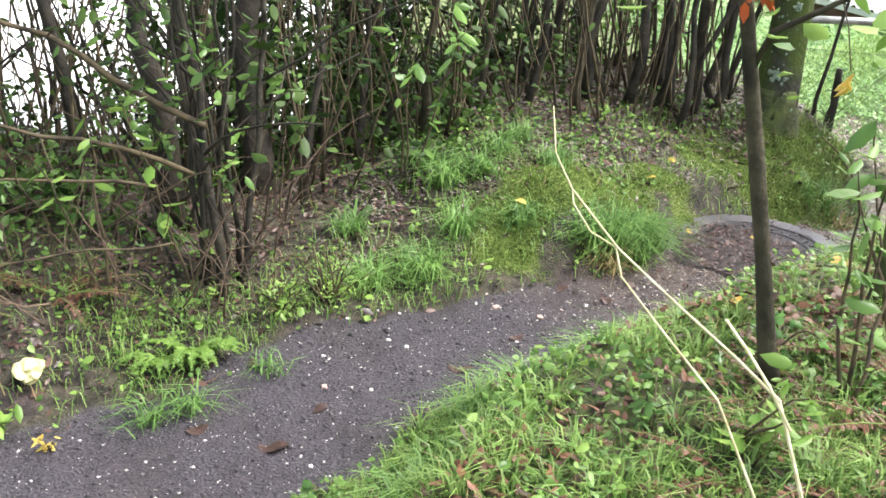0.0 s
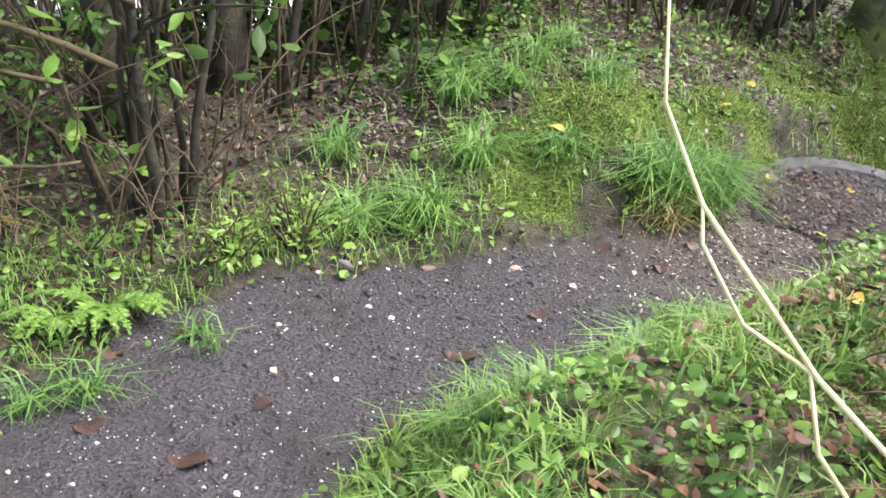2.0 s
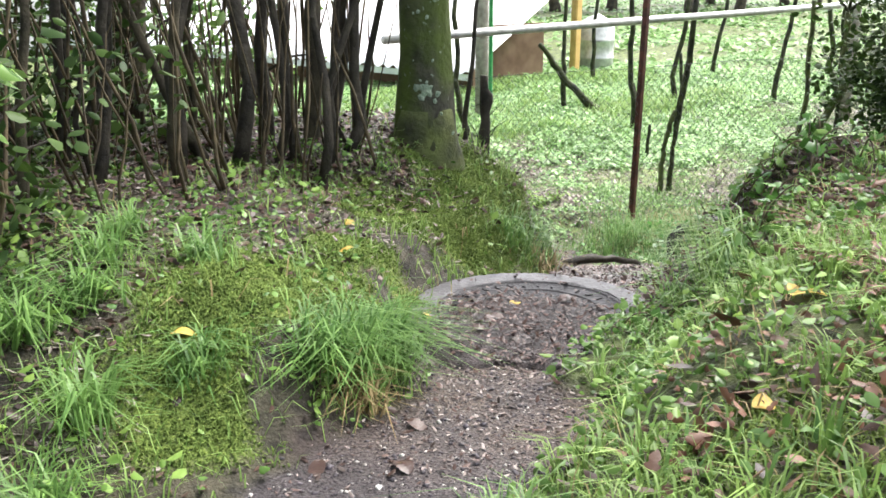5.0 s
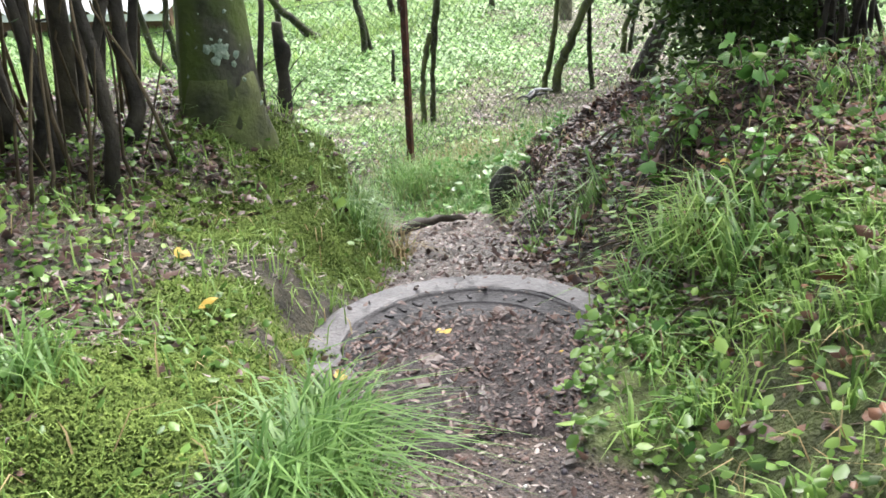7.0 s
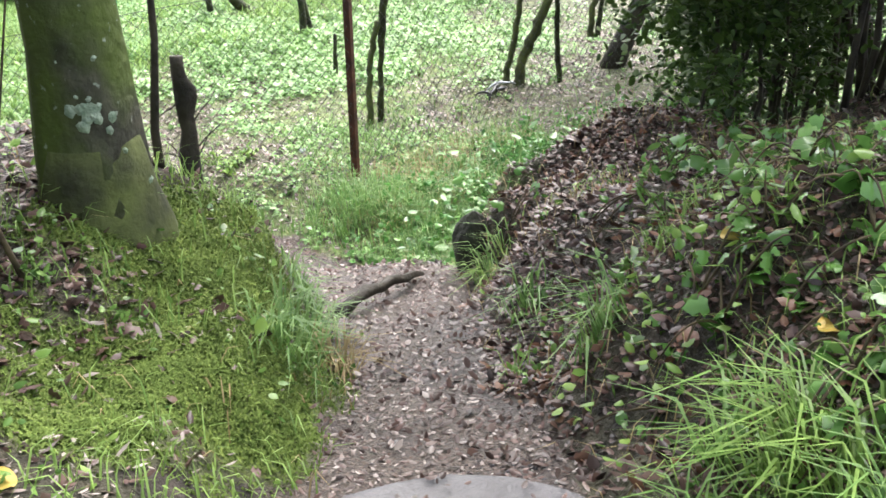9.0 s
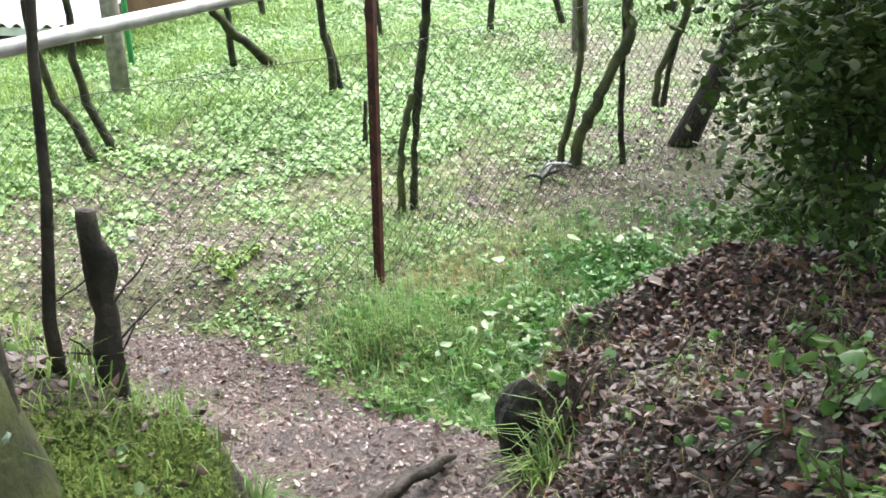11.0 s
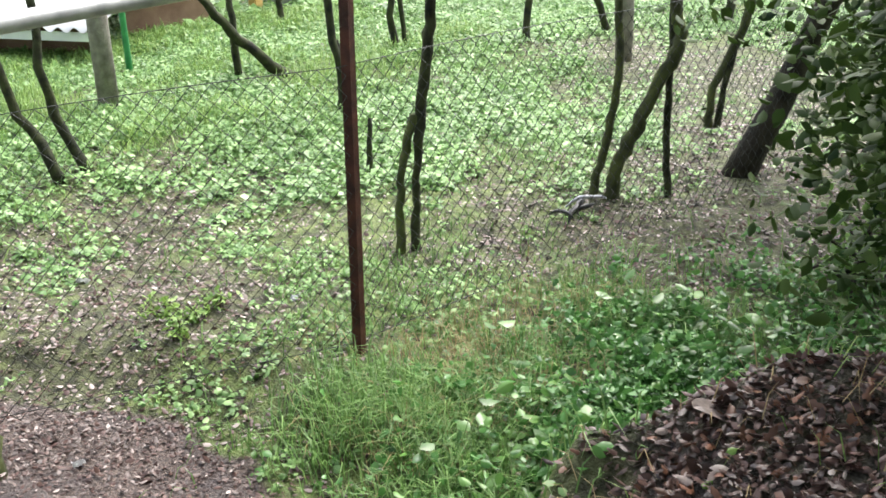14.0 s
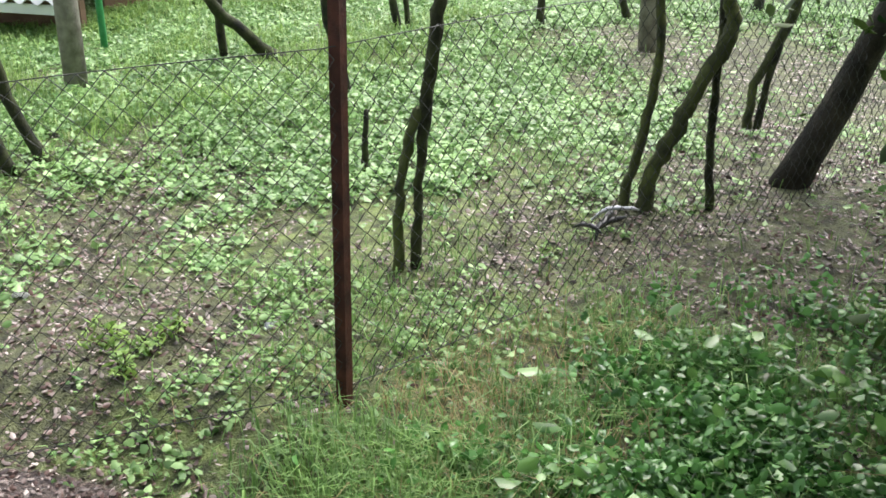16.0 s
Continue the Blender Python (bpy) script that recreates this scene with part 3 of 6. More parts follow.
for i in range(30):
    spots.append((rr.uniform(-2.6, -0.6), rr.uniform(0.05, 1.5), rr.uniform(0.004, 0.013)))
for i, (az, h, sz) in enumerate(spots):
    r = np.random.default_rng(90 + i)
    bm = bmesh.new()
    rad = 0.138 * (1 - 0.75 * h / 6.5) + 0.004
    if h < 0.28:
        rad += 0.045 * (1 - h / 0.28)
    cx, cy = 2.40 + 0.1 * h / 6.5, 7.05 + 0.15 * h / 6.5
    rim, n = [], 18
    for j in range(n):
        a = j / n * 6.283
        q = sz * (0.95 + 0.14 * math.sin(2 * a + i) + 0.10 * math.sin(5 * a + 2 * i) + r.uniform(-0.1, 0.1))
        w = az + q * math.cos(a) / rad
        rim.append(bm.verts.new((cx + (rad + 0.003) * math.cos(w), cy + (rad + 0.003) * math.sin(w), -0.42 + h + q * math.sin(a))))
    mid = bm.verts.new((cx + (rad + 0.008) * math.cos(az), cy + (rad + 0.008) * math.sin(az), -0.42 + h))
    for j in range(n):
        bm.faces.new((rim[j], rim[(j + 1) % n], mid))
    part("lichen_patch", bm, M_LICHEN, big, "pale green-grey lichen")

# thicket of thin trees along the bank; each row: place, height, radius, lean
THICKET = [
    (-0.82, 4.36, 3.2, 0.021, -0.35, 0.2), (-0.78, 4.45, 3.0, 0.017, 0.1, 0.3), (-0.9, 4.5, 3.4, 0.022, -0.6, 0.3), (-1.2, 4.95, 4.2, 0.06, -0.5, 0.3), (-0.92, 5.63, 4.5, 0.075, -0.2, 0.2),
    (-0.6, 5.45, 3.6, 0.03, 0.0, 0.2), (0.0, 6.25, 4.0, 0.04, 0.15, 0.2), (1.1, 7.0, 4.2, 0.045, 0.1, 0.1), (1.4, 7.08, 4.4, 0.05, 0.15, 0.2), (1.9, 7.32, 4.6, 0.06, 0.1, 0.1),
    (1.66, 7.35, 4.2, 0.045, -0.2, 0.2), (2.1, 7.55, 4.0, 0.04, 0.35, 0.1), (1.02, 6.62, 3.8, 0.035, -0.25, 0.2), (0.68, 6.75, 3.8, 0.035, 0.3, 0.1), (0.68, 7.5, 4.0, 0.04, 0.1, 0.1),
    (0.35, 6.55, 3.4, 0.03, 0.1, 0.2), (-0.35, 5.9, 3.6, 0.035, -0.2, 0.2), (-1.7, 5.4, 4.4, 0.055, -0.7, 0.2), (-2.0, 4.9, 4.2, 0.05, -0.8, 0.1), (-2.3, 5.6, 4.5, 0.06, -0.9, 0.2)]
for i, (x, y, h, rad, lx, ly) in enumerate(THICKET):
    tree("young_tree", x, y, h, rad * (1.05 if i < 5 else 0.72), (lx, ly), "slender dark young tree on the bank", 200 + i, M_DARKBARK if i % 3 or i < 4 else M_BARK, 5, 300, 0.07, M_IVY, 0.42, 1.0, group="thicket on the bank", curve=0.032)
r = np.random.default_rng(77)
for i in range(84):
    x = r.uniform(-3.6, 2.0)
    y = 5.0 + 0.42 * (x + 1.5) + r.uniform(0.35, 3.3) + 0.5 * (x < 0)
    if math.hypot(x - 2.4, y - 7.05) < 0.35 or y < 4.9 or (x > 0.2 and i % 2):
        continue
    tree("young_tree", x, y, r.uniform(2.6, 4.4), 0.010 + 0.022 * r.uniform(0, 1) ** 1.8, (r.normal(-0.55 if x < 0 else -0.05, 0.35), r.normal(0.1, 0.2)), "thin dark stem of the thicket", 300 + i, M_DARKBARK if i % 4 else M_BARK, 3, 80, 0.06, M_IVY if i % 5 else M_WEED, 0.25, 0.9, group="thicket on the bank", n=6, curve=0.035)

for i, (x, y, rad, lx) in enumerate([(1.58, 7.08, 0.020, -0.25), (1.70, 7.03, 0.026, 0.1), (1.82, 7.0, 0.022, 0.3), (1.95, 7.1, 0.030, -0.1), (2.06, 7.17, 0.022, 0.25), (2.14, 7.24, 0.020, 0.05)]):
    tree("young_tree", x, y, 3.8, rad, (lx, 0.2), "dark crooked stem crowding beside the big tree", 430 + i, M_DARKBARK, 4, 100, 0.06, M_WEED, 0.45, 0.8, group="thicket on the bank", curve=0.035)

r = np.random.default_rng(78)
for i in range(12):
    tree("young_tree", -0.86 + r.normal(0, 0.09), 4.44 + r.normal(0, 0.07), r.uniform(2.2, 3.2), r.uniform(0.008, 0.014), (r.normal(-0.35, 0.3), r.normal(0.15, 0.15)), "thin dark stem of a clump by the path", 460 + i, M_DARKBARK, 3, 30, 0.06, M_WEED, 0.4, 0.7, group="clump of thin stems", n=6, curve=0.03)

# trees on the near side of the path
tree("sapling", 1.195, 2.885, 3.4, 0.028, (-0.94, -0.27), "grey-brown sapling with a thin straight trunk", 401, M_BARK, 4, 260, 0.08, M_LIGHTLEAF, 0.4, 0.8, "tree", curve=0.004)
tree("sapling", 1.75, 3.6, 3.0, 0.032, (-0.1, 0.1), "grey-brown sapling leaning over the slope", 402, M_MOSSBARK, 4, 260, 0.08, M_LIGHTLEAF, 0.35, 0.8, "tree")

for i, (x, y, z, m) in enumerate([(0.80, 2.75, 1.05, M_REDLEAF), (0.86, 2.73, 1.06, M_REDLEAF), (1.27, 2.62, 0.97, M_REDLEAF), (1.29, 2.64, 0.93, M_REDLEAF), (1.12, 2.75, 0.85, M_YELLOW)]):
    ob = thing("hanging_twig", x, y, z, "thin twig carrying a few coloured autumn leaves", "twig")
    g = np.random.default_rng(440 + i)
    q = bend((x, y, z + 0.02), (1.0, 3.1, z + 0.55), 0.2, 7, 450 + i, 0.03)
    put("stem", tubes("stem", [(q, np.linspace(0.0015, 0.004, 7))], M_TWIG, 4), ob)
    v, f = leaves(np.array([(x, y, z)] * 4) + g.normal(0, 0.015, (4, 3)), 0.055, 0.034, g, 0.9, 0.4)
    put("leaves", mesh_of("leaves", v, f, m), ob)

# stems beside the big tree
ob = thing("cut_stem", 2.875, 7.253, -0.75, "short dark sawn-off stem", "stump")
q = np.array([(2.87, 7.255, -0.75), (2.875, 7.253, -0.60), (2.88, 7.25, -0.47), (2.886, 7.248, -0.40), (2.881, 7.248, -0.35), (2.888, 7.246, -0.29), (2.890, 7.246, -0.26), (2.878, 7.25, -0.225), (2.874, 7.251, -0.18), (2.876, 7.251, -0.15), (2.877, 7.251, -0.147)])
put("stem", tubes("stem", [(q, [0.052, 0.040, 0.030, 0.026, 0.027, 0.034, 0.036, 0.025, 0.021, 0.021, 0.002])], M_DARKBARK, 14, 0.13, 2), ob)
for k, (h, dx, dz) in enumerate([(-0.5, 0.13, 0.1), (-0.42, 0.10, 0.14), (-0.55, 0.08, 0.16), (-0.5, -0.14, 0.05), (-0.56, -0.1, 0.16), (-0.3, -0.12, -0.02)]):
    q = bend((2.882, 7.25, h), (2.882 + dx, 7.22, h + dz), 0.2, 5, 60 + k, 0.06)
    put("twig", tubes("twig", [(q, np.linspace(0.004, 0.0015, 5))], M_DARKBARK, 4), ob)
tree("young_tree", 2.775, 7.27, 3.4, 0.0135, (0.32, -0.2), "thin dark stem beside the big tree", 412, M_DARKBARK, 3, 40, 0.06, crown_from=0.6, group="thicket on the bank")

# root across the path
ob = thing("tree_root", 3.2, 6.95, -1.1, "dark bare root crossing the footpath", "root")
pts = np.array([(3.40, 7.13, -1.27), (3.52, 7.17, -1.265), (3.64, 7.215, -1.285), (3.75, 7.235, -1.315), (3.86, 7.275, -1.335), (3.97, 7.29, -1.375), (4.07, 7.33, -1.40), (4.17, 7.36, -1.445)])
put("root", tubes("root", [(pts, [0.030, 0.026, 0.025, 0.021, 0.023, 0.019, 0.018, 0.008])], M_DARKBARK, 10, 0.3, 5), ob)


# ---- vines of the pergola ----
def vine(x, y, mid, top, radius, seed, twin=False):
    z = float(land(x, y)) - 0.04
    ob = thing("grape_vine", x, y, z, "crooked dark leafless vine trunk in the vineyard", "vine", "vines of the vineyard")
    b = np.array([x, y, z])
    m = b + np.array([mid[0], mid[1], mid[2]])
    t = b + np.array([top[0], top[1], top[2] * (1.22 if top[2] > 1.2 else 1.0)])
    p = np.concatenate([bend(b, m, 0, 6, seed, 0.05)[:-1], bend(m, t, 0, 7, seed + 1, 0.05)])
    rad = np.linspace(radius * 1.15, radius * 0.7, len(p))
    rad[0] *= 1.35
    put("trunk", tubes("trunk", [(p, rad)], M_VINE if seed % 3 else M_MOSSBARK, 8, 0.16, seed), ob)
    r = np.random.default_rng(seed)
    for s in (-1, 1) if top[2] > 1.2 else ():
        q = bend(t, t + np.array([s * r.uniform(0.5, 0.9), r.uniform(-0.2, 0.2), r.uniform(0.2, 0.4)]), 0.6, 7, seed + 5 + s, 0.08)
        put("cane", tubes("cane", [(q, np.linspace(radius * 0.6, 0.006, 7))], M_VINE, 6, 0.12, seed), ob)
    if twin:
        q = np.concatenate([bend(b + np.array([0.1, -0.05, 0]), m + np.array([0.03, 0, 0.0]), 0, 6, seed + 9, 0.04)])
        put("second_trunk", tubes("second_trunk", [(q, np.linspace(radius * 0.8, radius * 0.7, 6))], M_VINE, 7, 0.12, seed + 2), ob)


for i, (x, y, mx, my, mz, tx, ty, tz, rad, tw) in enumerate([
        
        (6.096, 12.555, -0.15, 0.1, 0.6, -0.2, 0.1, 1.4, 0.035, False), (5.885, 12.51, -0.2, 0.1, 0.5, -0.35, 0.1, 1.4, 0.035, False),
        (8.38, 13.96, -0.05, 0, 0.7, -0.1, 0, 1.5, 0.03, False), (8.79, 13.71, -0.5, 0.1, 0.42, -0.95, 0.1, 0.95, 0.05, False), (8.25, 12.42, -0.03, 0, 0.6, -0.1, 0, 1.5, 0.035, True), (10.27, 13.89, 0, 0, 0.7, 0.1, 0, 1.5, 0.035, True),
        (11.37, 13.08, 0.1, 0, 0.7, 0.3, 0, 1.5, 0.035, False), (12.37, 12.78, -0.3, 0, 0.6, -0.6, 0, 1.5, 0.04, False), (13.65, 12.06, 0.1, 0, 0.6, 0.2, 0, 1.5, 0.05, False), (7.297, 10.99, 0, 0, 0.2, 0.02, 0, 0.42, 0.02, False),
        (10.4, 16.0, 0, 0, 0.7, 0.1, 0, 1.5, 0.035, False), (12.6, 15.6, 0.1, 0, 0.7, 0.2, 0, 1.5, 0.035, False), (14.5, 14.6, 0, 0, 0.7, -0.2, 0, 1.5, 0.035, False), (15.8, 13.2, 0, 0, 0.7, 0.2, 0, 1.5, 0.035, False)]):
    vine(x, y, (mx, my, mz), (tx, ty, tz), rad, 500 + i * 3, tw)

def crooked_vine(trunks, label, seed):
    """A vine whose one or two trunks bend through the places given; each place: x, y, z, radius."""
    ob = thing("grape_vine", trunks[0][0][0], trunks[0][0][1], trunks[0][0][2], label, "vine", "vines of the vineyard")
    for k, t in enumerate(trunks):
        q = np.array(t, float)
        f = np.linspace(0, 1, 4 * len(q))
        g = np.linspace(0, 1, len(q))
        p = np.stack([np.interp(f, g, q[:, j]) for j in range(4)], 1)
        p[1:-1] = 0.25 * p[:-2] + 0.5 * p[1:-1] + 0.25 * p[2:]
        p[:, :3] += np.random.default_rng(seed + k).normal(0, 0.004, (len(p), 3))
        put("trunk", tubes("trunk", [(p[:, :3], p[:, 3])], (M_VINE, M_MOSSBARK)[(seed + k) % 2], 9, 0.16, seed + k), ob)
    top = np.array(trunks[0][-1][:3])
    for k in (-1, 1):
        q = bend(top, top + np.array([k * 0.7, -0.1, 0.3]), 0.6, 7, seed + 5 + k, 0.08)
        put("cane", tubes("cane", [(q, np.linspace(0.016, 0.006, 7))], M_VINE, 6, 0.12, seed), ob)


crooked_vine([[(6.525, 9.756, -1.80, 0.030), (6.53, 9.75, -1.5, 0.021), (6.534, 9.747, -1.344, 0.020), (6.55, 9.735, -1.02, 0.029), (6.582, 9.701, -0.69, 0.030), (6.594, 9.688, -0.52, 0.029), (6.61, 9.67, 0.0, 0.026)],
              [(6.465, 9.812, -1.80, 0.030), (6.466, 9.81, -1.5, 0.022), (6.472, 9.806, -1.344, 0.021), (6.502, 9.778, -1.109, 0.024), (6.535, 9.75, -0.99, 0.026)]], "dark vine with two trunks joining at knee height", 500)
crooked_vine([[(7.778, 9.532, -1.82, 0.030), (7.80, 9.50, -1.55, 0.026), (7.822, 9.467, -1.40, 0.025), (7.849, 9.426, -1.13, 0.024), (7.856, 9.416, -0.845, 0.023), (7.849, 9.427, -0.627, 0.023), (7.84, 9.43, 0.0, 0.022)]], "slender mossy vine trunk bending upward", 503)
crooked_vine([[(7.846, 9.421, -1.86, 0.070), (7.846, 9.421, -1.72, 0.046), (7.854, 9.408, -1.513, 0.040), (7.905, 9.329, -1.296, 0.042), (7.958, 9.242, -1.057, 0.037), (8.015, 9.146, -0.827, 0.043), (8.031, 9.118, -0.689, 0.036), (8.01, 9.155, -0.6, 0.034), (8.0, 9.16, -0.1, 0.03)]], "crooked mossy vine trunk leaning in the vineyard", 505)
crooked_vine([[(8.073, 9.164, -1.80, 0.024), (8.058, 9.191, -1.33, 0.021), (8.052, 9.201, -0.95, 0.021), (8.05, 9.20, -0.1, 0.018)]], "thin straight dark vine trunk", 508)
crooked_vine([[(9.739, 9.921, -1.82, 0.034), (9.742, 9.91, -1.6, 0.030), (9.749, 9.901, -1.443, 0.028), (9.817, 9.772, -1.10, 0.034), (9.846, 9.714, -0.88, 0.032), (9.9, 9.65, -0.3, 0.03)], [(9.763, 9.876, -1.82, 0.026), (9.789, 9.827, -1.40, 0.024), (9.817, 9.772, -1.05, 0.026)]], "dark vine with two trunks forming a fork", 511)

# leaning tree at the right
tree("leaning_tree", 8.76, 9.15, 3.2, 0.098, (0.55, -1.20), "thick dark trunk leaning over the vineyard", 560, M_DARKBARK, 6, 1800, 0.09, M_IVY, 0.5, 1.5, n=12, flare=1.2, curve=0.01)


# ---- fence ----
def steel_post(x, y, z0, z1):
    ob = thing("fence_post", x, y, z0, "rust-red angle-iron fence post", "post")
    bm = bmesh.new()
    w, th = 0.042, 0.006
    prof = [(0, 0), (w, 0), (w, th), (th, th), (th, w), (0, w)]
    a = radians(18)
    lo, hi = [], []
    for px, py in prof:
        qx, qy = px - 0.025, py - 0.012
        X, Y = x + qx * math.cos(a) - qy * math.sin(a), y + qx * math.sin(a) + qy * math.cos(a)
        lo.append(bm.verts.new((X, Y, z0)))
        hi.append(bm.verts.new((X + 0.02, Y, z1)))
    for i in range(6):
        j = (i + 1) % 6
        bm.faces.new((lo[i], lo[j], hi[j], hi[i]))
    bm.faces.new(hi)
    part("angle_iron", bm, M_RUST, ob)


steel_post(5.487, 9.03, -1.85, 0.09)


def chain_link(start, stop, low_a, low_b, high_a, high_b, label):
    """Diamond mesh of zigzag wires with a top and a tension wire."""
    ob = thing("chain_link_fence", start[0], start[1], low_a, label, "fence", "vineyard fence")
    A, B = np.array(start, float), np.array(stop, float)
    ln = np.linalg.norm(B - A)
    across = np.array([-(B - A)[1], (B - A)[0]]) / ln
    pitch = 0.08
    cols = int(ln / (pitch / 2))
    rows = int(round((high_a - low_a) / (pitch / 2)))
    r = np.random.default_rng(8)
    wires = []
    sagx = r.normal(0, 0.004, (cols + 2, rows + 1))
    for c in range(cols):
        pts = []
        for k in range(rows + 1):
            g = (c + (k + c) % 2) * pitch / 2
            t = min(g / ln, 1)
            lo, hi = low_a + t * (low_b - low_a), high_a + t * (high_b - high_a)
            hz = lo + (hi - lo) * k / rows + 0.015 * math.sin(g * 2.1) * (k / rows)
            q = A + (B - A) * t + across * (0.003 * (1 if c % 2 else -1) + 0.02 * math.sin(g * 1.7) + 0.3 * sagx[c + (k + c) % 2, k])
            pts.append((q[0], q[1], hz))
        wires.append((np.array(pts), [0.0021] * len(pts)))
    put("wire_mesh", tubes("wire_mesh", wires, M_WIRE, 3), ob)
    for f in (1.0, 0.02):
        n = 24
        t = np.linspace(0, 1, n)
        xy = A + np.outer(t, B - A)
        zz = (low_a + t * (low_b - low_a)) * (1 - f) + (high_a + t * (high_b - high_a)) * f + 0.012 * np.sin(t * ln * 2.1) * f
        put("tension_wire", tubes("tension_wire", [(np.column_stack([xy, zz]), [0.002] * n)], M_WIRE, 5), ob)


chain_link((5.43, 9.03), (9.6, 8.75), -1.68, -1.62, -0.46, -0.42, "dark chain-link fence panel beside the steel post")
chain_link((5.43, 9.03), (3.5, 10.15), -1.68, -1.86, -0.46, -0.62, "dark chain-link fence panel along the footpath")


def pipe(name, a, b, rad, mat, label, category):
    ob = thing(name, a[0], a[1], a[2], label, category)
    p = bend(a, b, 0, 8, 3, 0.002)
    put("pipe", tubes("pipe", [(p, [rad] * 8)], mat, 10, 0.02), ob)


pipe("top_rail", (3.0, 8.7, -0.10), (9.8, 10.1, -0.10), 0.03, M_GALV, "pale galvanised pipe rail over the vineyard", "rail")


def wood_post(x, y, h, rad, label):
    z = float(land(x, y)) - 0.1
    ob = thing("wooden_post", x, y, z, label, "post", "wooden posts")
    p = np.array([(x, y, z), (x - 0.01, y, z + h * 0.5), (x - 0.03, y, z + h * 0.97), (x - 0.03, y, z + h)])
    put("post", tubes("post", [(p, [rad, rad, rad * 0.97, rad * 0.85])], M_GREYWOOD, 12, 0.04, 3), ob)


wood_post(7.0, 13.85, 1.7, 0.085, "weathered grey wooden post carrying a rail")
wood_post(11.39, 11.86, 1.8, 0.085, "weathered grey wooden post among the vines")
pipe("green_post", (7.86, 15.0, -1.85), (7.83, 15.0, 0.0), 0.03, M_GREENPAINT, "thin green-painted metal post", "post")


# ---- shed with a corrugated roof ----
def shed(name, corner, along, back, width, depth, eave, ridge, ground_z, label):
    ob = thing(name, corner[0], corner[1], ground_z, label, "shed")
    A, U, W = np.array(corner, float), np.array(along, float), np.array(back, float)
    U /= np.linalg.norm(U)
    W /= np.linalg.norm(W)
    n, m = int(width / 0.022), 8
    s = np.linspace(0, width, n)
    wave = 0.028 * np.sin(s / 0.18 * 2 * math.pi)
    V = []
    for lay in (0.0, -0.008):
        for k in range(m + 1):
            t = k / m
            xy = A + np.outer(s, U) + W * depth * t
            V.append(np.column_stack([xy, eave + (ridge - eave) * t + wave + lay]))
    V = np.concatenate(V)
    F, o = [], (m + 1) * n
    for k in range(m):
        i = np.arange(n - 1) + k * n
        F.append(np.stack([i, i + 1, i + n + 1, i + n], 1))
        F.append(np.stack([i + n, i + n + 1, i + 1, i], 1) + o)
    i = np.arange(n - 1)
    F.append(np.stack([i + 1, i, i + o, i + 1 + o], 1))
    put("roof_sheet", mesh_of("roof_sheet", V, np.concatenate(F), M_ROOF, True), ob)
    rot = math.atan2(U[1], U[0])
    fa = A + U * width / 2
    put("eave_board", box_mesh("eave_board", (fa[0] + W[0] * 0.06, fa[1] + W[1] * 0.06, eave - 0.075), (width, 0.03, 0.09), M_ROOF, rot), ob)
    wa = fa + W * 0.45
    put("wall", box_mesh("wall", (wa[0], wa[1], (eave + ground_z) / 2 - 0.05), (width - 0.3, 0.1, eave - ground_z + 0.15), M_BROWN, rot), ob)


shed("shed", (7.87, 15.6), (-0.5, 0.87), (0.87, 0.5), 9.0, 4.5, -1.42, 0.1, -1.9, "low shed with a pale corrugated roof")
shed("shed", (-0.5, 10.6), (-0.97, 0.1), (0.1, 0.97), 8.0, 6.0, -2.3, -0.6, -3.3, "long low shed with a pale corrugated roof behind the thicket")

ob = thing("brown_panel", 9.3, 16.6, -1.85, "plain brown board standing in the grass", "panel")
put("board", box_mesh("board", (9.3, 16.6, -1.35), (1.2, 0.05, 1.0), M_BROWN, 0.1), ob)


# ---- things of the far distance ----
def house(x, y, w, dpt, h, label):
    ob = thing("house", x, y, -2.0, label, "house")
    put("wall", box_mesh("wall", (x, y, -2.0 + h / 2), (w, dpt, h), M_WALL, 0.05, 0.02), ob)
    bm = bmesh.new()
    zs = -2.0 + h
    a = [bm.verts.new(c) for c in ((x - w / 2 - 0.3, y - dpt / 2 - 0.4, zs - 0.1), (x + w / 2 + 0.3, y - dpt / 2 - 0.4, zs - 0.1), (x + w / 2 + 0.3, y, zs + 1.5), (x - w / 2 - 0.3, y, zs + 1.5), (x + w / 2 + 0.3, y + dpt / 2 + 0.4, zs - 0.1), (x - w / 2 - 0.3, y + dpt / 2 + 0.4, zs - 0.1))]
    bm.faces.new((a[0], a[1], a[2], a[3]))
    bm.faces.new((a[3], a[2], a[4], a[5]))
    bmesh.ops.solidify(bm, geom=bm.faces[:], thickness=0.12)
    part("roof", bm, material("faded_roof_tile", (0.30, 0.20, 0.18), (0.45, 0.33, 0.30), 0.8, 3, 0.5, 20), ob)


house(4.0, 27.0, 16.0, 7.0, 2.6, "pale rendered house beyond the vineyard")

r = np.random.default_rng(90)
for i in range(26):
    a = i / 25
    x, y = -16 + 46 * a, 33 - 10 * abs(a - 0.4) + r.uniform(-2, 3)
    tree("far_tree", x, y, r.uniform(5, 9), 0.16, (r.normal(0, 0.5), 0), "hazy leafy tree in the distance", 700 + i, M_BARK, 8, 1300, 0.3, M_FARLEAF, 0.25, 1.7, group="far trees")


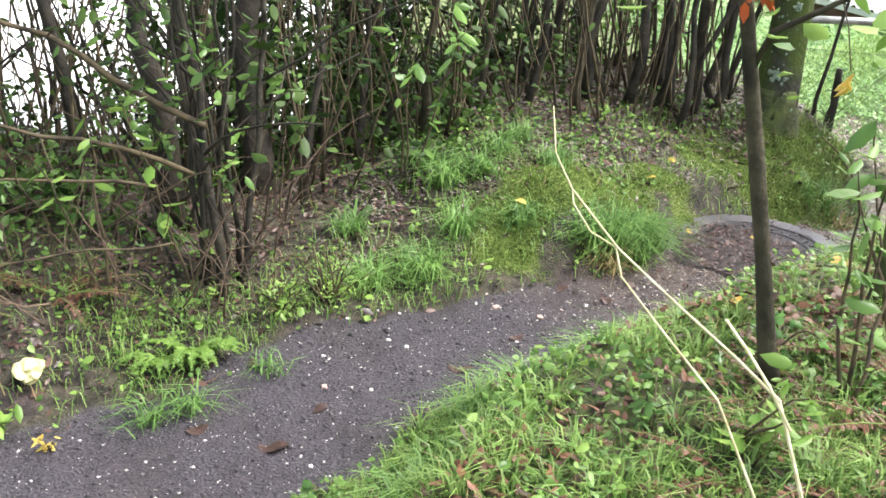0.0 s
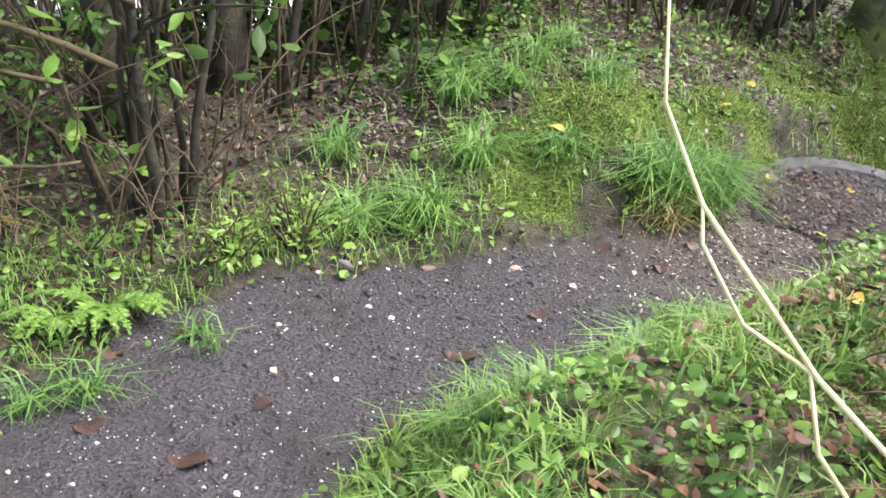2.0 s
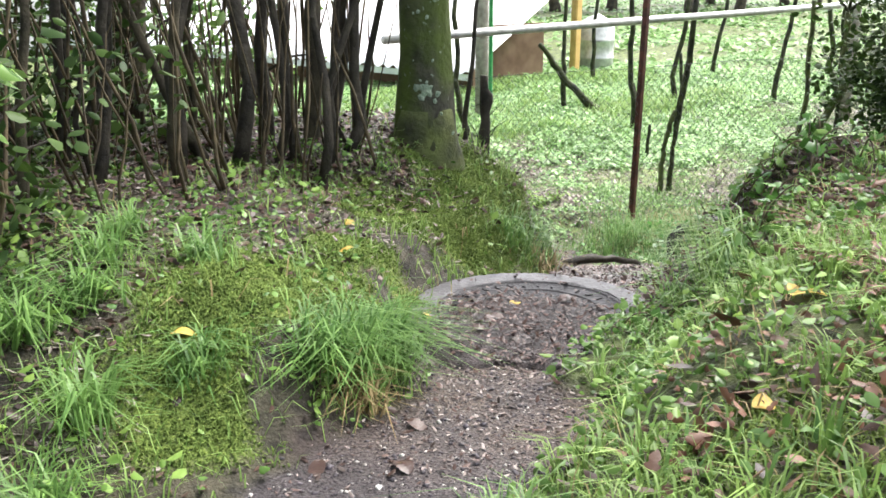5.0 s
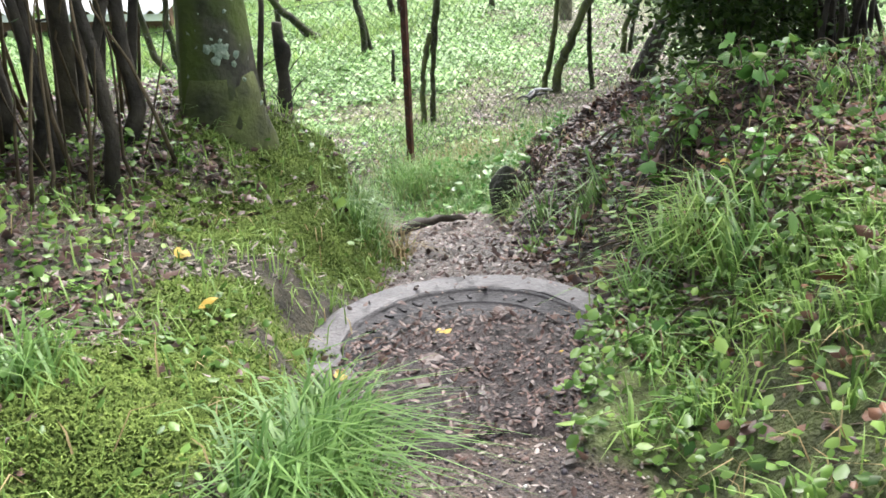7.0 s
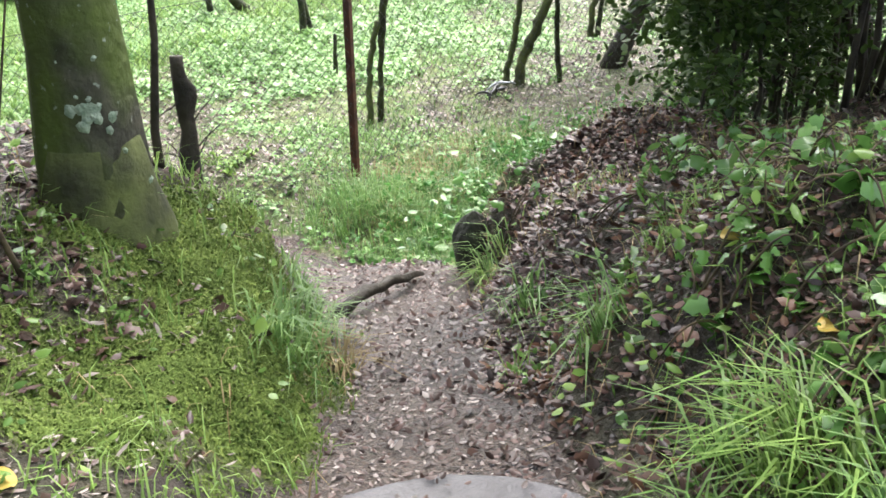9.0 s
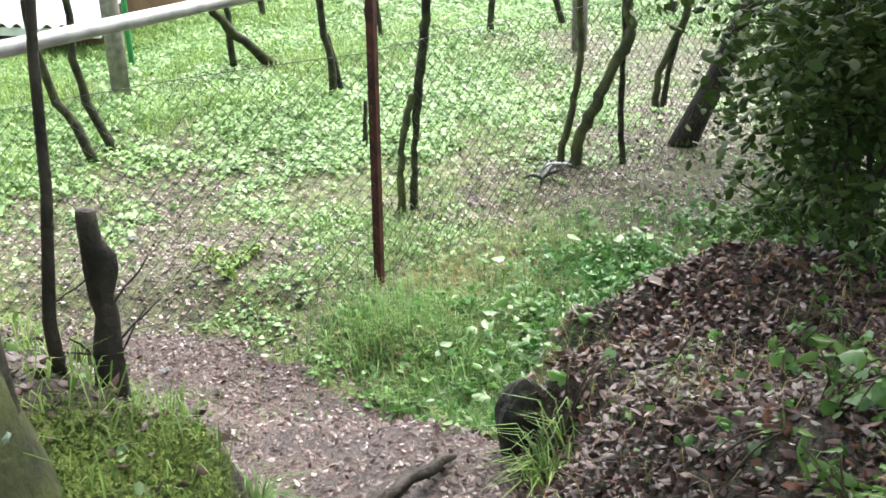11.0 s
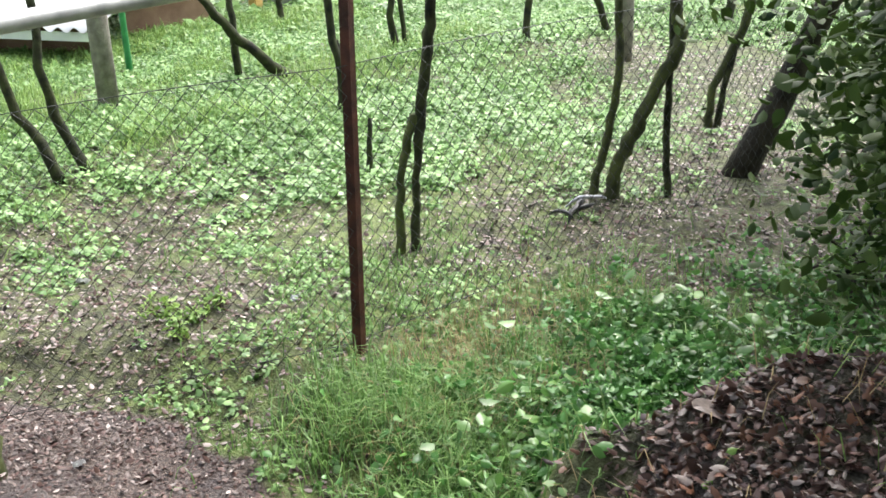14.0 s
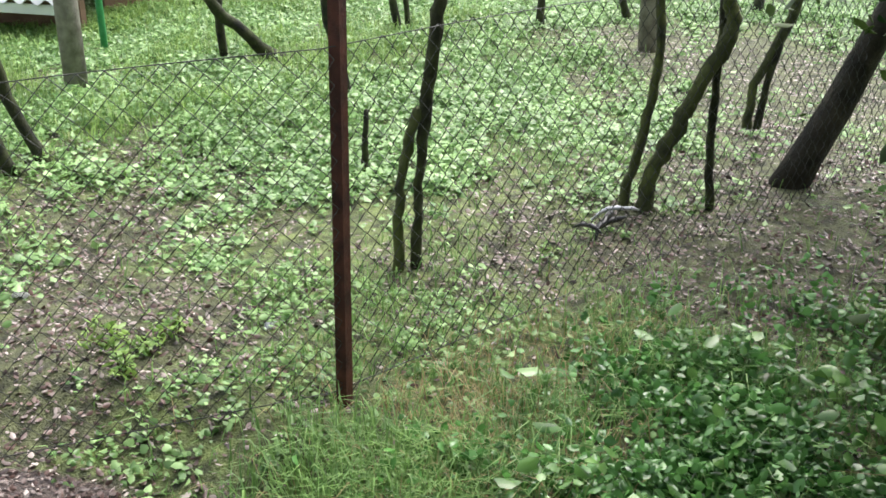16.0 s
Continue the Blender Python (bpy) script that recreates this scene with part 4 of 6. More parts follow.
# ---- bush of dark leaves at the right ----
def bush(name, cx, cy, cz, rx, ry, rz, count, leaf, mat, label, seed, stems=7, foot=None):
    r = np.random.default_rng(seed)
    fx, fy = foot or (cx, cy)
    z = float(land(fx, fy)) - 0.05
    ob = thing(name, fx, fy, z, label, "bush")
    st = []
    for i in range(stems):
        tip = (cx + r.normal(0, 0.5) * rx, cy + r.normal(0, 0.5) * ry, cz + r.uniform(-0.2, 0.8) * rz)
        q = bend((fx + r.normal(0, 0.12), fy + r.normal(0, 0.12), z), tip, 0.3, 8, seed + i, 0.05)
        put("stem", tubes("stem", [(q, np.linspace(0.02, 0.005, 8))], M_DARKBARK, 5, 0.08), ob)
    cl = r.normal(0, 0.5, (max(8, count // 60), 3))
    p = cl[r.integers(0, len(cl), count)] + r.normal(0, 0.17, (count, 3))
    p = p * np.array([rx, ry, rz]) + np.array([cx, cy, cz])
    g = land(p[:, 0], p[:, 1])
    p[:, 2] = np.maximum(p[:, 2], g + 0.03)
    v, f = leaves(p, leaf, leaf * 0.6, r, 0.35, 0.3)
    put("foliage", mesh_of("foliage", v, f, mat, True), ob)


bush("evergreen_bush", 6.85, 6.85, -0.3, 0.9, 0.65, 0.85, 14000, 0.05, M_IVY, "dense dark evergreen bush on the bank", 801, 9)
bush("evergreen_bush", 5.9, 5.95, 0.5, 0.9, 0.6, 0.6, 8000, 0.05, M_IVY, "dense dark evergreen bush on the bank", 802, 9)
bush("evergreen_bush", 8.6, 7.3, 0.2, 1.2, 0.8, 1.0, 4200, 0.08, M_IVY, "dense dark evergreen bush on the bank", 803, 9)

bush("evergreen_bush", 7.75, 7.5, 0.3, 0.8, 0.6, 0.65, 6500, 0.05, M_IVY, "dense dark evergreen bush on the bank", 804, 7)

bush("evergreen_bush", 5.75, 6.7, -0.25, 0.5, 0.38, 0.5, 4200, 0.05, M_IVY, "dense dark evergreen bush on the bank", 806, 5)
# foliage above the view, added only to keep the bank in shade
bush("unseen_shade_evergreen", 4.95, 6.3, 1.8, 1.5, 1.0, 0.5, 10000, 0.085, M_IVY, "unseen dark evergreen foliage added above the bank to shade it", 805, 9, (7.2, 6.2))

for i, (x, y, w, h, n) in enumerate([(9.3, 8.35, 0.5, 0.32, 900), (8.5, 7.95, 0.55, 0.35, 1000), (7.7, 7.75, 0.5, 0.3, 800)]):
    bush("low_bush", x, y, float(land(x, y)) + 0.5 * h, w, w * 0.7, h, n, 0.045, M_WEED, "low leafy growth at the foot of the dark bushes", 808 + i, 6)

# tall trees added, mostly out of view, so their crowns shade path and banks
for i, (x, y, h, lx, ly) in enumerate([(-2.2, -3.4, 7.0, 0.0, 0.3), (3.2, -2.2, 7.0, 0.0, 0.5), (5.9, 0.8, 6.8, 0.0, 0.4), (7.4, 2.4, 6.0, -0.3, 1.0), (7.8, 4.4, 5.4, -0.3, 1.1), (-4.6, 0.6, 7.0, 0.0, 0.4), (-3.4, 7.6, 6.8, 0.6, -0.8), (-0.6, 8.3, 6.6, 0.3, -0.9), (1.3, 8.6, 6.4, 0.2, -0.9), (8.6, 5.6, 6.4, -0.4, 0.6)]):
    tree("added_shade_tree", x, y, h, 0.12, (lx, ly), "tall leafy tree added to shade the footpath and banks", 860 + i, M_BARK, 11, 3200, 0.13, M_WEED, 0.62, 2.1, group="tall trees of the wood", n=10)


ob = thing("ochre_post", 10.8, 17.0, -1.85, "ochre-painted upright post beside a barrel", "post")
put("post", box_mesh("post", (10.8, 17.0, -1.0), (0.16, 0.12, 1.8), M_OCHRE, 0.3, 0.015), ob)
ob = thing("barrel", 11.4, 17.2, -1.85, "grey metal barrel standing in the vineyard grass", "barrel")
pts = np.array([(11.4, 17.2, -1.85 + h) for h in (0, 0.02, 0.3, 0.32, 0.34, 0.6, 0.62, 0.64, 0.9, 0.92)])
put("drum", tubes("drum", [(pts, [0.29, 0.3, 0.3, 0.315, 0.3, 0.3, 0.315, 0.3, 0.3, 0.28])], M_GALV, 24), ob)


# ---- undergrowth of the thicket ----
for i, (x, y, w, h, n, mt, what) in enumerate([
        (-1.9, 5.0, 0.7, 0.5, 900, M_WEED, "leafy green undergrowth under the thicket"), (-0.25, 6.2, 0.8, 0.55, 1500, M_IVY, "dark leafy undergrowth under the thicket"), (0.6, 7.6, 0.9, 0.7, 1500, M_IVY, "dark leafy undergrowth under the thicket"),
        (1.5, 8.3, 0.9, 0.7, 1500, M_WEED, "leafy green undergrowth under the thicket"), (-2.6, 4.3, 0.7, 0.6, 1300, M_IVY, "dark leafy undergrowth under the thicket"), (-0.9, 6.8, 0.9, 0.8, 1800, M_IVY, "dark leafy undergrowth under the thicket"),
        (-0.2, 7.4, 0.9, 0.9, 1800, M_IVY, "dark leafy undergrowth under the thicket"), (-0.5, 7.8, 0.9, 0.9, 1700, M_IVY, "dark leafy undergrowth under the thicket"), (-1.5, 6.4, 0.7, 1.0, 1500, M_IVY, "dark leafy undergrowth under the thicket"), (-2.6, 5.6, 0.7, 0.9, 1300, M_IVY, "dark leafy undergrowth under the thicket"), (-1.2, 4.9, 0.35, 0.4, 260, M_WEED, "leafy green undergrowth under the thicket")]):
    bush("undergrowth", x, y, float(land(x, y)) + h * 0.55, w, w, h, n, 0.055, mt, what, 830 + i, 6)
for i, (x, y, w, h, n) in enumerate([(-1.3, 7.2, 0.45, 1.5, 1500), (-0.35, 8.35, 0.6, 1.2, 1500)]):
    bush("undergrowth", x, y, float(land(x, y)) + h * 0.62, w, w * 0.6, h, n, 0.06, M_IVY, "tall dark leafy undergrowth behind the thicket", 850 + i, 9)
r = np.random.default_rng(55)
brush = []
for i in range(330):
    x = r.uniform(-3.4, 2.2)
    y = 5.0 + 0.42 * (x + 1.5) + abs(r.normal(0.8, 1.0)) + (0.25 if x > -0.3 else -0.15)
    if y < 4.4 + 0.55 * max(x + 0.6, 0):
        continue
    z = float(land(x, y)) - 0.03
    h = r.uniform(0.5, 2.6)
    q = bend((x, y, z), (x + r.normal(-0.08, 0.2) * h, y + r.normal(0, 0.15) * h, z + h), 0.1, 6, 9000 + i, 0.05)
    brush.append((q, np.linspace(r.uniform(0.004, 0.012), 0.002, 6)))
tagged(new("brushwood", tubes("brushwood", brush, M_TWIG, 4)), "thin bare upright twigs filling the thicket", "brushwood", kind="stuff")

tangle = []
for i in range(260):
    x, y = r.uniform(-3.0, -0.55), r.uniform(3.75, 4.9)
    if y < 3.75 + 0.25 * (x + 1.6):
        continue
    z = float(land(x, y)) + r.uniform(0.0, 0.35)
    q = bend((x, y, z), (x + r.normal(0, 0.28), y + r.normal(0, 0.2), z + r.uniform(-0.05, 0.55)), 0.3, 6, 12000 + i, 0.09)
    q[:, 2] = np.maximum(q[:, 2], land(q[:, 0], q[:, 1]) + 0.01)
    tangle.append((q, np.linspace(r.uniform(0.002, 0.005), 0.001, 6)))
tagged(new("dead_twigs", tubes("dead_twigs", tangle, M_DEADTWIG, 4)), "tangle of thin brown dead twigs under the thicket", "brushwood", kind="stuff")

# broad-leaved shoots at the edge of the thicket
def shoot(name, x, y, h, n, leaf, mat, label, seed, lean=(0.0, 0.0), group="", spread=0.35):
    r = np.random.default_rng(seed)
    z = float(land(x, y)) - 0.02
    ob = thing(name, x, y, z, label, "plant", group)
    P = []
    for k in range(max(2, n // 10)):
        tip = (x + lean[0] + r.normal(0, spread * h * 0.5), y + lean[1] + r.normal(0, spread * h * 0.5), z + h * r.uniform(0.6, 1.05))
        q = bend((x + r.normal(0, 0.015), y + r.normal(0, 0.015), z), tip, 0.3, 9, seed * 7 + k, 0.04)
        put("stem", tubes("stem", [(q, np.linspace(0.004 + 0.004 * h, 0.002, 9))], M_TWIG, 5), ob)
        P.append(q[2:])
    P = np.concatenate(P)
    p = P[r.integers(0, len(P), n)] + r.normal(0, 0.012, (n, 3))
    v, f = leaves(p, leaf, leaf * 0.42, r, 0.25, 0.55)
    put("leaves", mesh_of("leaves", v, f, mat, True), ob)


shoot("laurel_shoot", -0.98, 4.35, 1.25, 24, 0.095, M_LIGHTLEAF, "upright shoot with broad pale green leaves", 901)
shoot("laurel_shoot", -1.3, 4.2, 1.0, 12, 0.09, M_LIGHTLEAF, "upright shoot with broad pale green leaves", 902, (-0.1, 0))
shoot("laurel_shoot", -0.05, 5.35, 0.9, 30, 0.09, M_WEED, "upright shoot with broad green leaves", 903)
shoot("laurel_shoot", 0.2, 6.1, 1.5, 60, 0.10, M_WEED, "upright shoot with broad green leaves", 904)
shoot("laurel_shoot", -1.8, 4.1, 0.7, 12, 0.09, M_LIGHTLEAF, "upright shoot with broad pale green leaves", 905)
shoot("leafy_weed", -1.5, 3.33, 0.22, 40, 0.09, M_LIGHTLEAF, "clump of broad bright green leaves by the path", 906, spread=0.8)
shoot("leafy_weed", -1.27, 3.32, 0.12, 18, 0.035, M_YELLOW, "small yellowing weed by the path", 907, spread=0.8)
shoot("leafy_weed", -0.35, 4.42, 0.28, 240, 0.03, M_LIGHTLEAF, "clump of yellow-green leaves by the path", 908, spread=0.8)
shoot("leafy_weed", -0.55, 4.30, 0.22, 200, 0.03, M_LIGHTLEAF, "clump of yellow-green leaves by the path", 909, spread=0.8)
shoot("leafy_weed", 0.85, 4.62 + 0.28, 0.12, 20, 0.04, M_LIGHTLEAF, "small green weed on the bank's edge", 910, spread=0.6)
shoot("oak_shoot", 0.95, 2.55, 0.36, 34, 0.07, M_LIGHTLEAF, "low shoot with large lobed green leaves", 911, spread=0.7)
shoot("oak_shoot", 1.35, 2.75, 0.9, 40, 0.09, M_WEED, "upright shoot with green leaves on the slope", 912)
shoot("oak_shoot", 1.7, 3.2, 1.2, 60, 0.09, M_WEED, "upright shoot with green leaves on the slope", 913)
shoot("oak_shoot", 1.45, 2.2, 0.8, 44, 0.08, M_WEED, "upright shoot with green leaves on the slope", 914)
for i, (x, y) in enumerate([(0.75, 2.75), (1.0, 2.2), (0.55, 2.3), (2.25, 4.55), (3.0, 5.3), (3.3, 5.45), (3.5, 5.8), (3.9, 6.0), (3.2, 5.75)]):
    shoot("leafy_weed", x, y, 0.16, 44, 0.048, M_WEED, "low weed with broad green leaves on the slope", 920 + i, spread=0.9, group="broad-leaved weeds")


for i, (x, y, n) in enumerate([(5.22, 9.90, 110), (5.05, 9.80, 80), (5.38, 9.95, 70), (5.15, 10.05, 70)]):
    shoot("leafy_weed", x, y, 0.13, n, 0.04, M_LIGHTLEAF, "bright green clump of weeds on the vineyard soil", 940 + i, spread=1.0, group="bright clumps in the vineyard")


# ivy creeping over the leafy bank
def ivy(x, y, n, leaf, h, seed):
    r = np.random.default_rng(seed)
    z = float(land(x, y))
    ob = thing("ivy_sprig", x, y, z, "bright green ivy creeping over fallen leaves", "ivy", "ivy on the bank")
    P = []
    for k in range(4):
        a = r.uniform(0, 6.28)
        q = bend((x, y, z), (x + 0.16 * math.cos(a), y + 0.16 * math.sin(a), z), 0.2, 8, seed * 5 + k, 0.03)
        q[:, 2] = land(q[:, 0], q[:, 1]) + 0.01 + h * np.sin(np.linspace(0.2, 2.6, 8)) * r.uniform(0.4, 1)
        put("stem", tubes("stem", [(q, np.linspace(0.004, 0.002, 8))], M_TWIG, 5), ob)
        P.append(q)
    P = np.concatenate(P)
    p = P[r.integers(0, len(P), n)] + r.normal(0, 0.018, (n, 3))
    p[:, 2] = np.maximum(p[:, 2], land(p[:, 0], p[:, 1]) + 0.01)
    v, f = leaves(p[: int(n * 0.7)], leaf * 0.72, leaf * 0.72, r, 0.4, 0.4, lobed=True)
    put("leaves", mesh_of("leaves", v, f, M_IVYLEAF, True), ob)


for i, (x, y, n, leaf, h) in enumerate([(3.85, 5.81, 34, 0.06, 0.14), (4.2, 5.8, 30, 0.06, 0.16), (3.06, 5.14, 24, 0.055, 0.1), (2.86, 5.33, 26, 0.065, 0.12), (2.6, 4.95, 26, 0.06, 0.12), (2.44, 4.8, 40, 0.06, 0.14), (2.66, 5.17, 18, 0.045, 0.08), (2.76, 5.42, 18, 0.04, 0.06), (3.75, 6.04, 18, 0.04, 0.06), (4.48, 6.15, 28, 0.06, 0.14), (4.26, 6.97, 8, 0.07, 0.08), (4.18, 6.24, 10, 0.07, 0.08), (4.4, 6.66, 14, 0.04, 0.06), (5.02, 6.48, 24, 0.05, 0.1), (3.2, 5.3, 26, 0.075, 0.12), (2.95, 5.05, 22, 0.075, 0.1), (3.4, 5.15, 24, 0.08, 0.12), (2.12, 4.9, 20, 0.04, 0.08), (2.92, 5.42, 20, 0.045, 0.1), (3.02, 4.9, 20, 0.05, 0.12), (1.2, 3.06, 22, 0.075, 0.14), (3.5, 5.5, 20, 0.05, 0.12), (4.7, 6.4, 20, 0.05, 0.1)]):
    ivy(x, y, n, leaf, h, 1600 + i)


# ---- fern ----
def fern(x, y, size, seed, mat=None, label="bright green fern at the path's edge", fan=(-2.9, 0.4)):
    r = np.random.default_rng(seed)
    z = float(land(x, y))
    ob = thing("fern", x, y, z, label, "fern")
    for k in range(9):
        az = r.uniform(*fan)
        q = np.array([(x + math.cos(az) * size * t, y + math.sin(az) * size * t, z + size * (0.45 if mat else 1.0) * (0.95 * t - 0.75 * t * t)) for t in np.linspace(0, 1, 12)])
        fr = put("frond", tubes("frond", [(q, np.linspace(0.003, 0.001, 12))], M_GRASS, 4), ob)
        P, H = [], []
        for t in np.linspace(0.12, 0.98, 44):
            i = t * 11
            a = q[int(i)] * (1 - i % 1) + q[min(int(i) + 1, 11)] * (i % 1)
            for sd in (-1, 1):
                P.append(a)
                H.append((az + sd * 1.2, size * (0.12 if mat else 0.22) * (1.05 - t)))
        v, f = leaves(np.array(P), np.array([h[1] for h in H]), 0.008 if mat else 0.014, r, 0.1, 0.8, np.array([h[0] for h in H]))
        me = mesh_of("pinnae", v, f, mat or M_LIGHTLEAF)
        pin = new("pinnae", me)
        pin.parent = fr


fern(-0.88, 3.97, 0.24, 5)
fern(-1.0, 3.9, 0.18, 6)
for i, (x, y, sz) in enumerate([(0.95, 2.45, 0.35), (1.2, 2.35, 0.4), (1.15, 2.75, 0.35), (1.5, 2.6, 0.45), (1.55, 3.0, 0.4), (0.8, 2.1, 0.3), (2.0, 3.9, 0.35), (2.45, 4.55, 0.22), (-1.5, 4.15, 0.4), (-2.0, 3.9, 0.4)]):
    fern(x, y, sz, 30 + i, M_RUSSET, "dead brown bracken fronds lying over the slope", (-3.14, 3.14))


# ---- grass tufts ----
def tuft(x, y, n, h, seed, mat=None, label="thick tuft of long green grass"):
    r = np.random.default_rng(seed)
    p = np.stack([x + r.normal(0, 0.035, n), y + r.normal(0, 0.035, n), np.zeros(n)], 1)
    p[:, 2] = land(p[:, 0], p[:, 1]) - 0.01
    v, f = blades(p, h, 0.007, r, 1.2)
    ob = thing("grass_tuft", x, y, float(land(x, y)), label, "grass", "tufts of grass")
    tagged(put("blade_clump", mesh_of("blade_clump", v, f, mat or M_MEADOW, True), ob), kind="stuff")


for i, (x, y, n, h) in enumerate([(1.05, 5.02, 260, 0.26), (1.18, 5.12, 220, 0.25), (0.92, 4.98, 160, 0.2), (1.3, 5.25, 120, 0.18), (0.07, 4.67, 180, 0.2), (-0.16, 4.6, 150, 0.18), (0.25, 4.95, 140, 0.2), (0.15, 5.25, 140, 0.2), (0.35, 5.35, 120, 0.18), (-0.95, 3.5, 60, 0.14), (-0.8, 3.58, 50, 0.15), (-0.55, 3.85, 40, 0.12),
        (2.58, 5.16, 60, 0.2), (2.3, 4.75, 50, 0.18), (0.45, 3.55, 120, 0.16), (0.3, 3.35, 120, 0.16), (0.75, 3.85, 120, 0.16), (1.0, 4.1, 120, 0.16), (0.05, 2.95, 120, 0.16), (3.55, 6.35, 60, 0.2), (4.22, 7.0, 60, 0.22), (3.12, 7.0, 110, 0.14), (3.2, 7.1, 70, 0.12), (2.75, 6.62, 120, 0.18), (2.55, 6.5, 90, 0.14), (3.05, 5.75, 70, 0.2), (2.36, 5.1, 70, 0.18), (2.05, 4.85, 60, 0.13), (1.85, 4.65, 60, 0.12), (0.55, 5.0, 110, 0.15), (0.45, 5.6, 120, 0.18), (0.75, 5.5, 90, 0.16), (0.1, 5.6, 120, 0.2), (-0.3, 5.0, 110, 0.16), (0.6, 5.9, 90, 0.16)]):
    tuft(x, y, n, h, 1000 + i)
for i, (x, y, n, h) in enumerate([(2.5, 5.0, 120, 0.26), (2.38, 4.86, 70, 0.2), (4.16, 6.95, 60, 0.16)]):
    tuft(x, y, n, h, 1060 + i, M_GRASS, "arching tuft of yellow-green grass on the bank")
tuft(1.0, 4.93, 130, 0.14, 1050, M_DRYGRASS, "hanging tuft of dead straw-coloured grass")
tuft(2.85, 6.6, 90, 0.16, 1051, M_DRYGRASS, "hanging tuft of dead straw-coloured grass")

# ---- bleached stalk bent over the path ----
ob = thing("dry_stalk", 0.80, 1.52, float(land(0.80, 1.52)), "bleached broken stalk bent over the path", "stalk")
main = np.array([(0.25, 1.93, 0.95), (0.261, 1.90, 0.869), (0.297, 1.875, 0.809), (0.389, 1.821, 0.718), (0.501, 1.758, 0.641), (0.60, 1.69, 0.58), (0.678, 1.635, 0.526), (0.76, 1.57, 0.3), (0.80, 1.52, float(land(0.80, 1.52)) - 0.02)])
near = np.array([0.0, 0.0, 1.5])
main[:7] = near + (main[:7] - near) * 0.95
put("stem", tubes("stem", [(main, [0.001, 0.0013, 0.0017, 0.002, 0.0022, 0.0026, 0.003, 0.004, 0.005])], M_STRAW, 6), ob)
side = np.array([(0.297, 1.875, 0.809), (0.301, 1.865, 0.785), (0.336, 1.841, 0.74), (0.384, 1.824, 0.72), (0.398, 1.799, 0.671), (0.463, 1.751, 0.607), (0.577, 1.659, 0.503), (0.68, 1.58, 0.3), (0.78, 1.5, float(land(0.78, 1.5)))])
side[:7] = near + (side[:7] - near) * 0.95
put("side_stem", tubes("side_stem", [(side, [0.0012, 0.0014, 0.0016, 0.0018, 0.0018, 0.002, 0.002, 0.003, 0.003])], M_STRAW, 6), ob)
broken = np.array([(0.584, 1.729, 0.634), (0.62, 1.69, 0.595), (0.66, 1.65, 0.545), (0.70, 1.61, 0.48)])
broken = near + (broken - near) * 0.95
put("broken_stem", tubes("broken_stem", [(broken, [0.0028, 0.003, 0.003, 0.003])], M_STRAW, 6), ob)

# dead branches in the thicket
for i, (a, b, rad) in enumerate([((-2.2, 3.9, 0.15), (-0.95, 4.35, -0.2), 0.012), ((-2.1, 4.0, -0.25), (-1.05, 4.15, -0.15), 0.008), ((-2.3, 4.3, 0.7), (-0.95, 4.4, 0.0), 0.016), ((-1.9, 3.8, -0.45), (-1.0, 4.1, -0.4), 0.006), ((-1.6, 4.0, 0.0), (-1.5, 4.2, -0.72), 0.007)]):
    ob = thing("dead_branch", b[0], b[1], b[2], "thin pale dead branch caught in the thicket", "branch")
    q = bend(a, b, 0.15, 10, 1100 + i, 0.05)
    put("stick", tubes("stick", [(q, np.linspace(rad * 0.4, rad, 10))], M_TWIG, 6, 0.05), ob)
    for k in (3, 5, 7):
        g = np.random.default_rng(1150 + i * 9 + k)
        q2 = bend(q[k], q[k] + g.normal(0, 0.16, 3), 0.1, 5, 1200 + k, 0.06)
        put("twig", tubes("twig", [(q2, np.linspace(rad * 0.4, 0.0015, 5))], M_TWIG, 4), ob)


# ---- single leaves and stones ----
def big_leaf(x, y, size, mat, label, seed, lift=0.02):
    r = np.random.default_rng(seed)
    z = (-0.721 if math.hypot(x - 1.95, y - 5.36) < 0.45 else float(land(x, y)) + lift)
    bm = bmesh.new()
    n = 7
    az = r.uniform(0, 6.28)
    rows = []
    for k in range(n + 1):
        t = k / n
        w = size * 0.32 * math.sin(math.pi * min(1, t * 0.96 + 0.04)) ** 0.7
        c = Vector((x + math.cos(az) * size * (t - 0.5), y + math.sin(az) * size * (t - 0.5), z + 0.08 * size * math.sin(5 * t + seed)))
        s2 = Vector((-math.sin(az), math.cos(az), 0)) * w
        rows.append([bm.verts.new(c + s2 + Vector((0, 0, 0.05 * size * math.sin(seed + 3 * t)))), bm.verts.new(c), bm.verts.new(c - s2 + Vector((0, 0, 0.05 * size * math.cos(seed + 2 * t))))])
    for k in range(n):
        for j in (0, 1):
            bm.faces.new((rows[k][j], rows[k][j + 1], rows[k + 1][j + 1], rows[k + 1][j]))
    me = bpy.data.meshes.new("fallen_leaf")
    bm.to_mesh(me)
    bm.free()
    me.materials.append(mat)
    tagged(new("fallen_leaf", me), label, "leaf", "single fallen leaves")


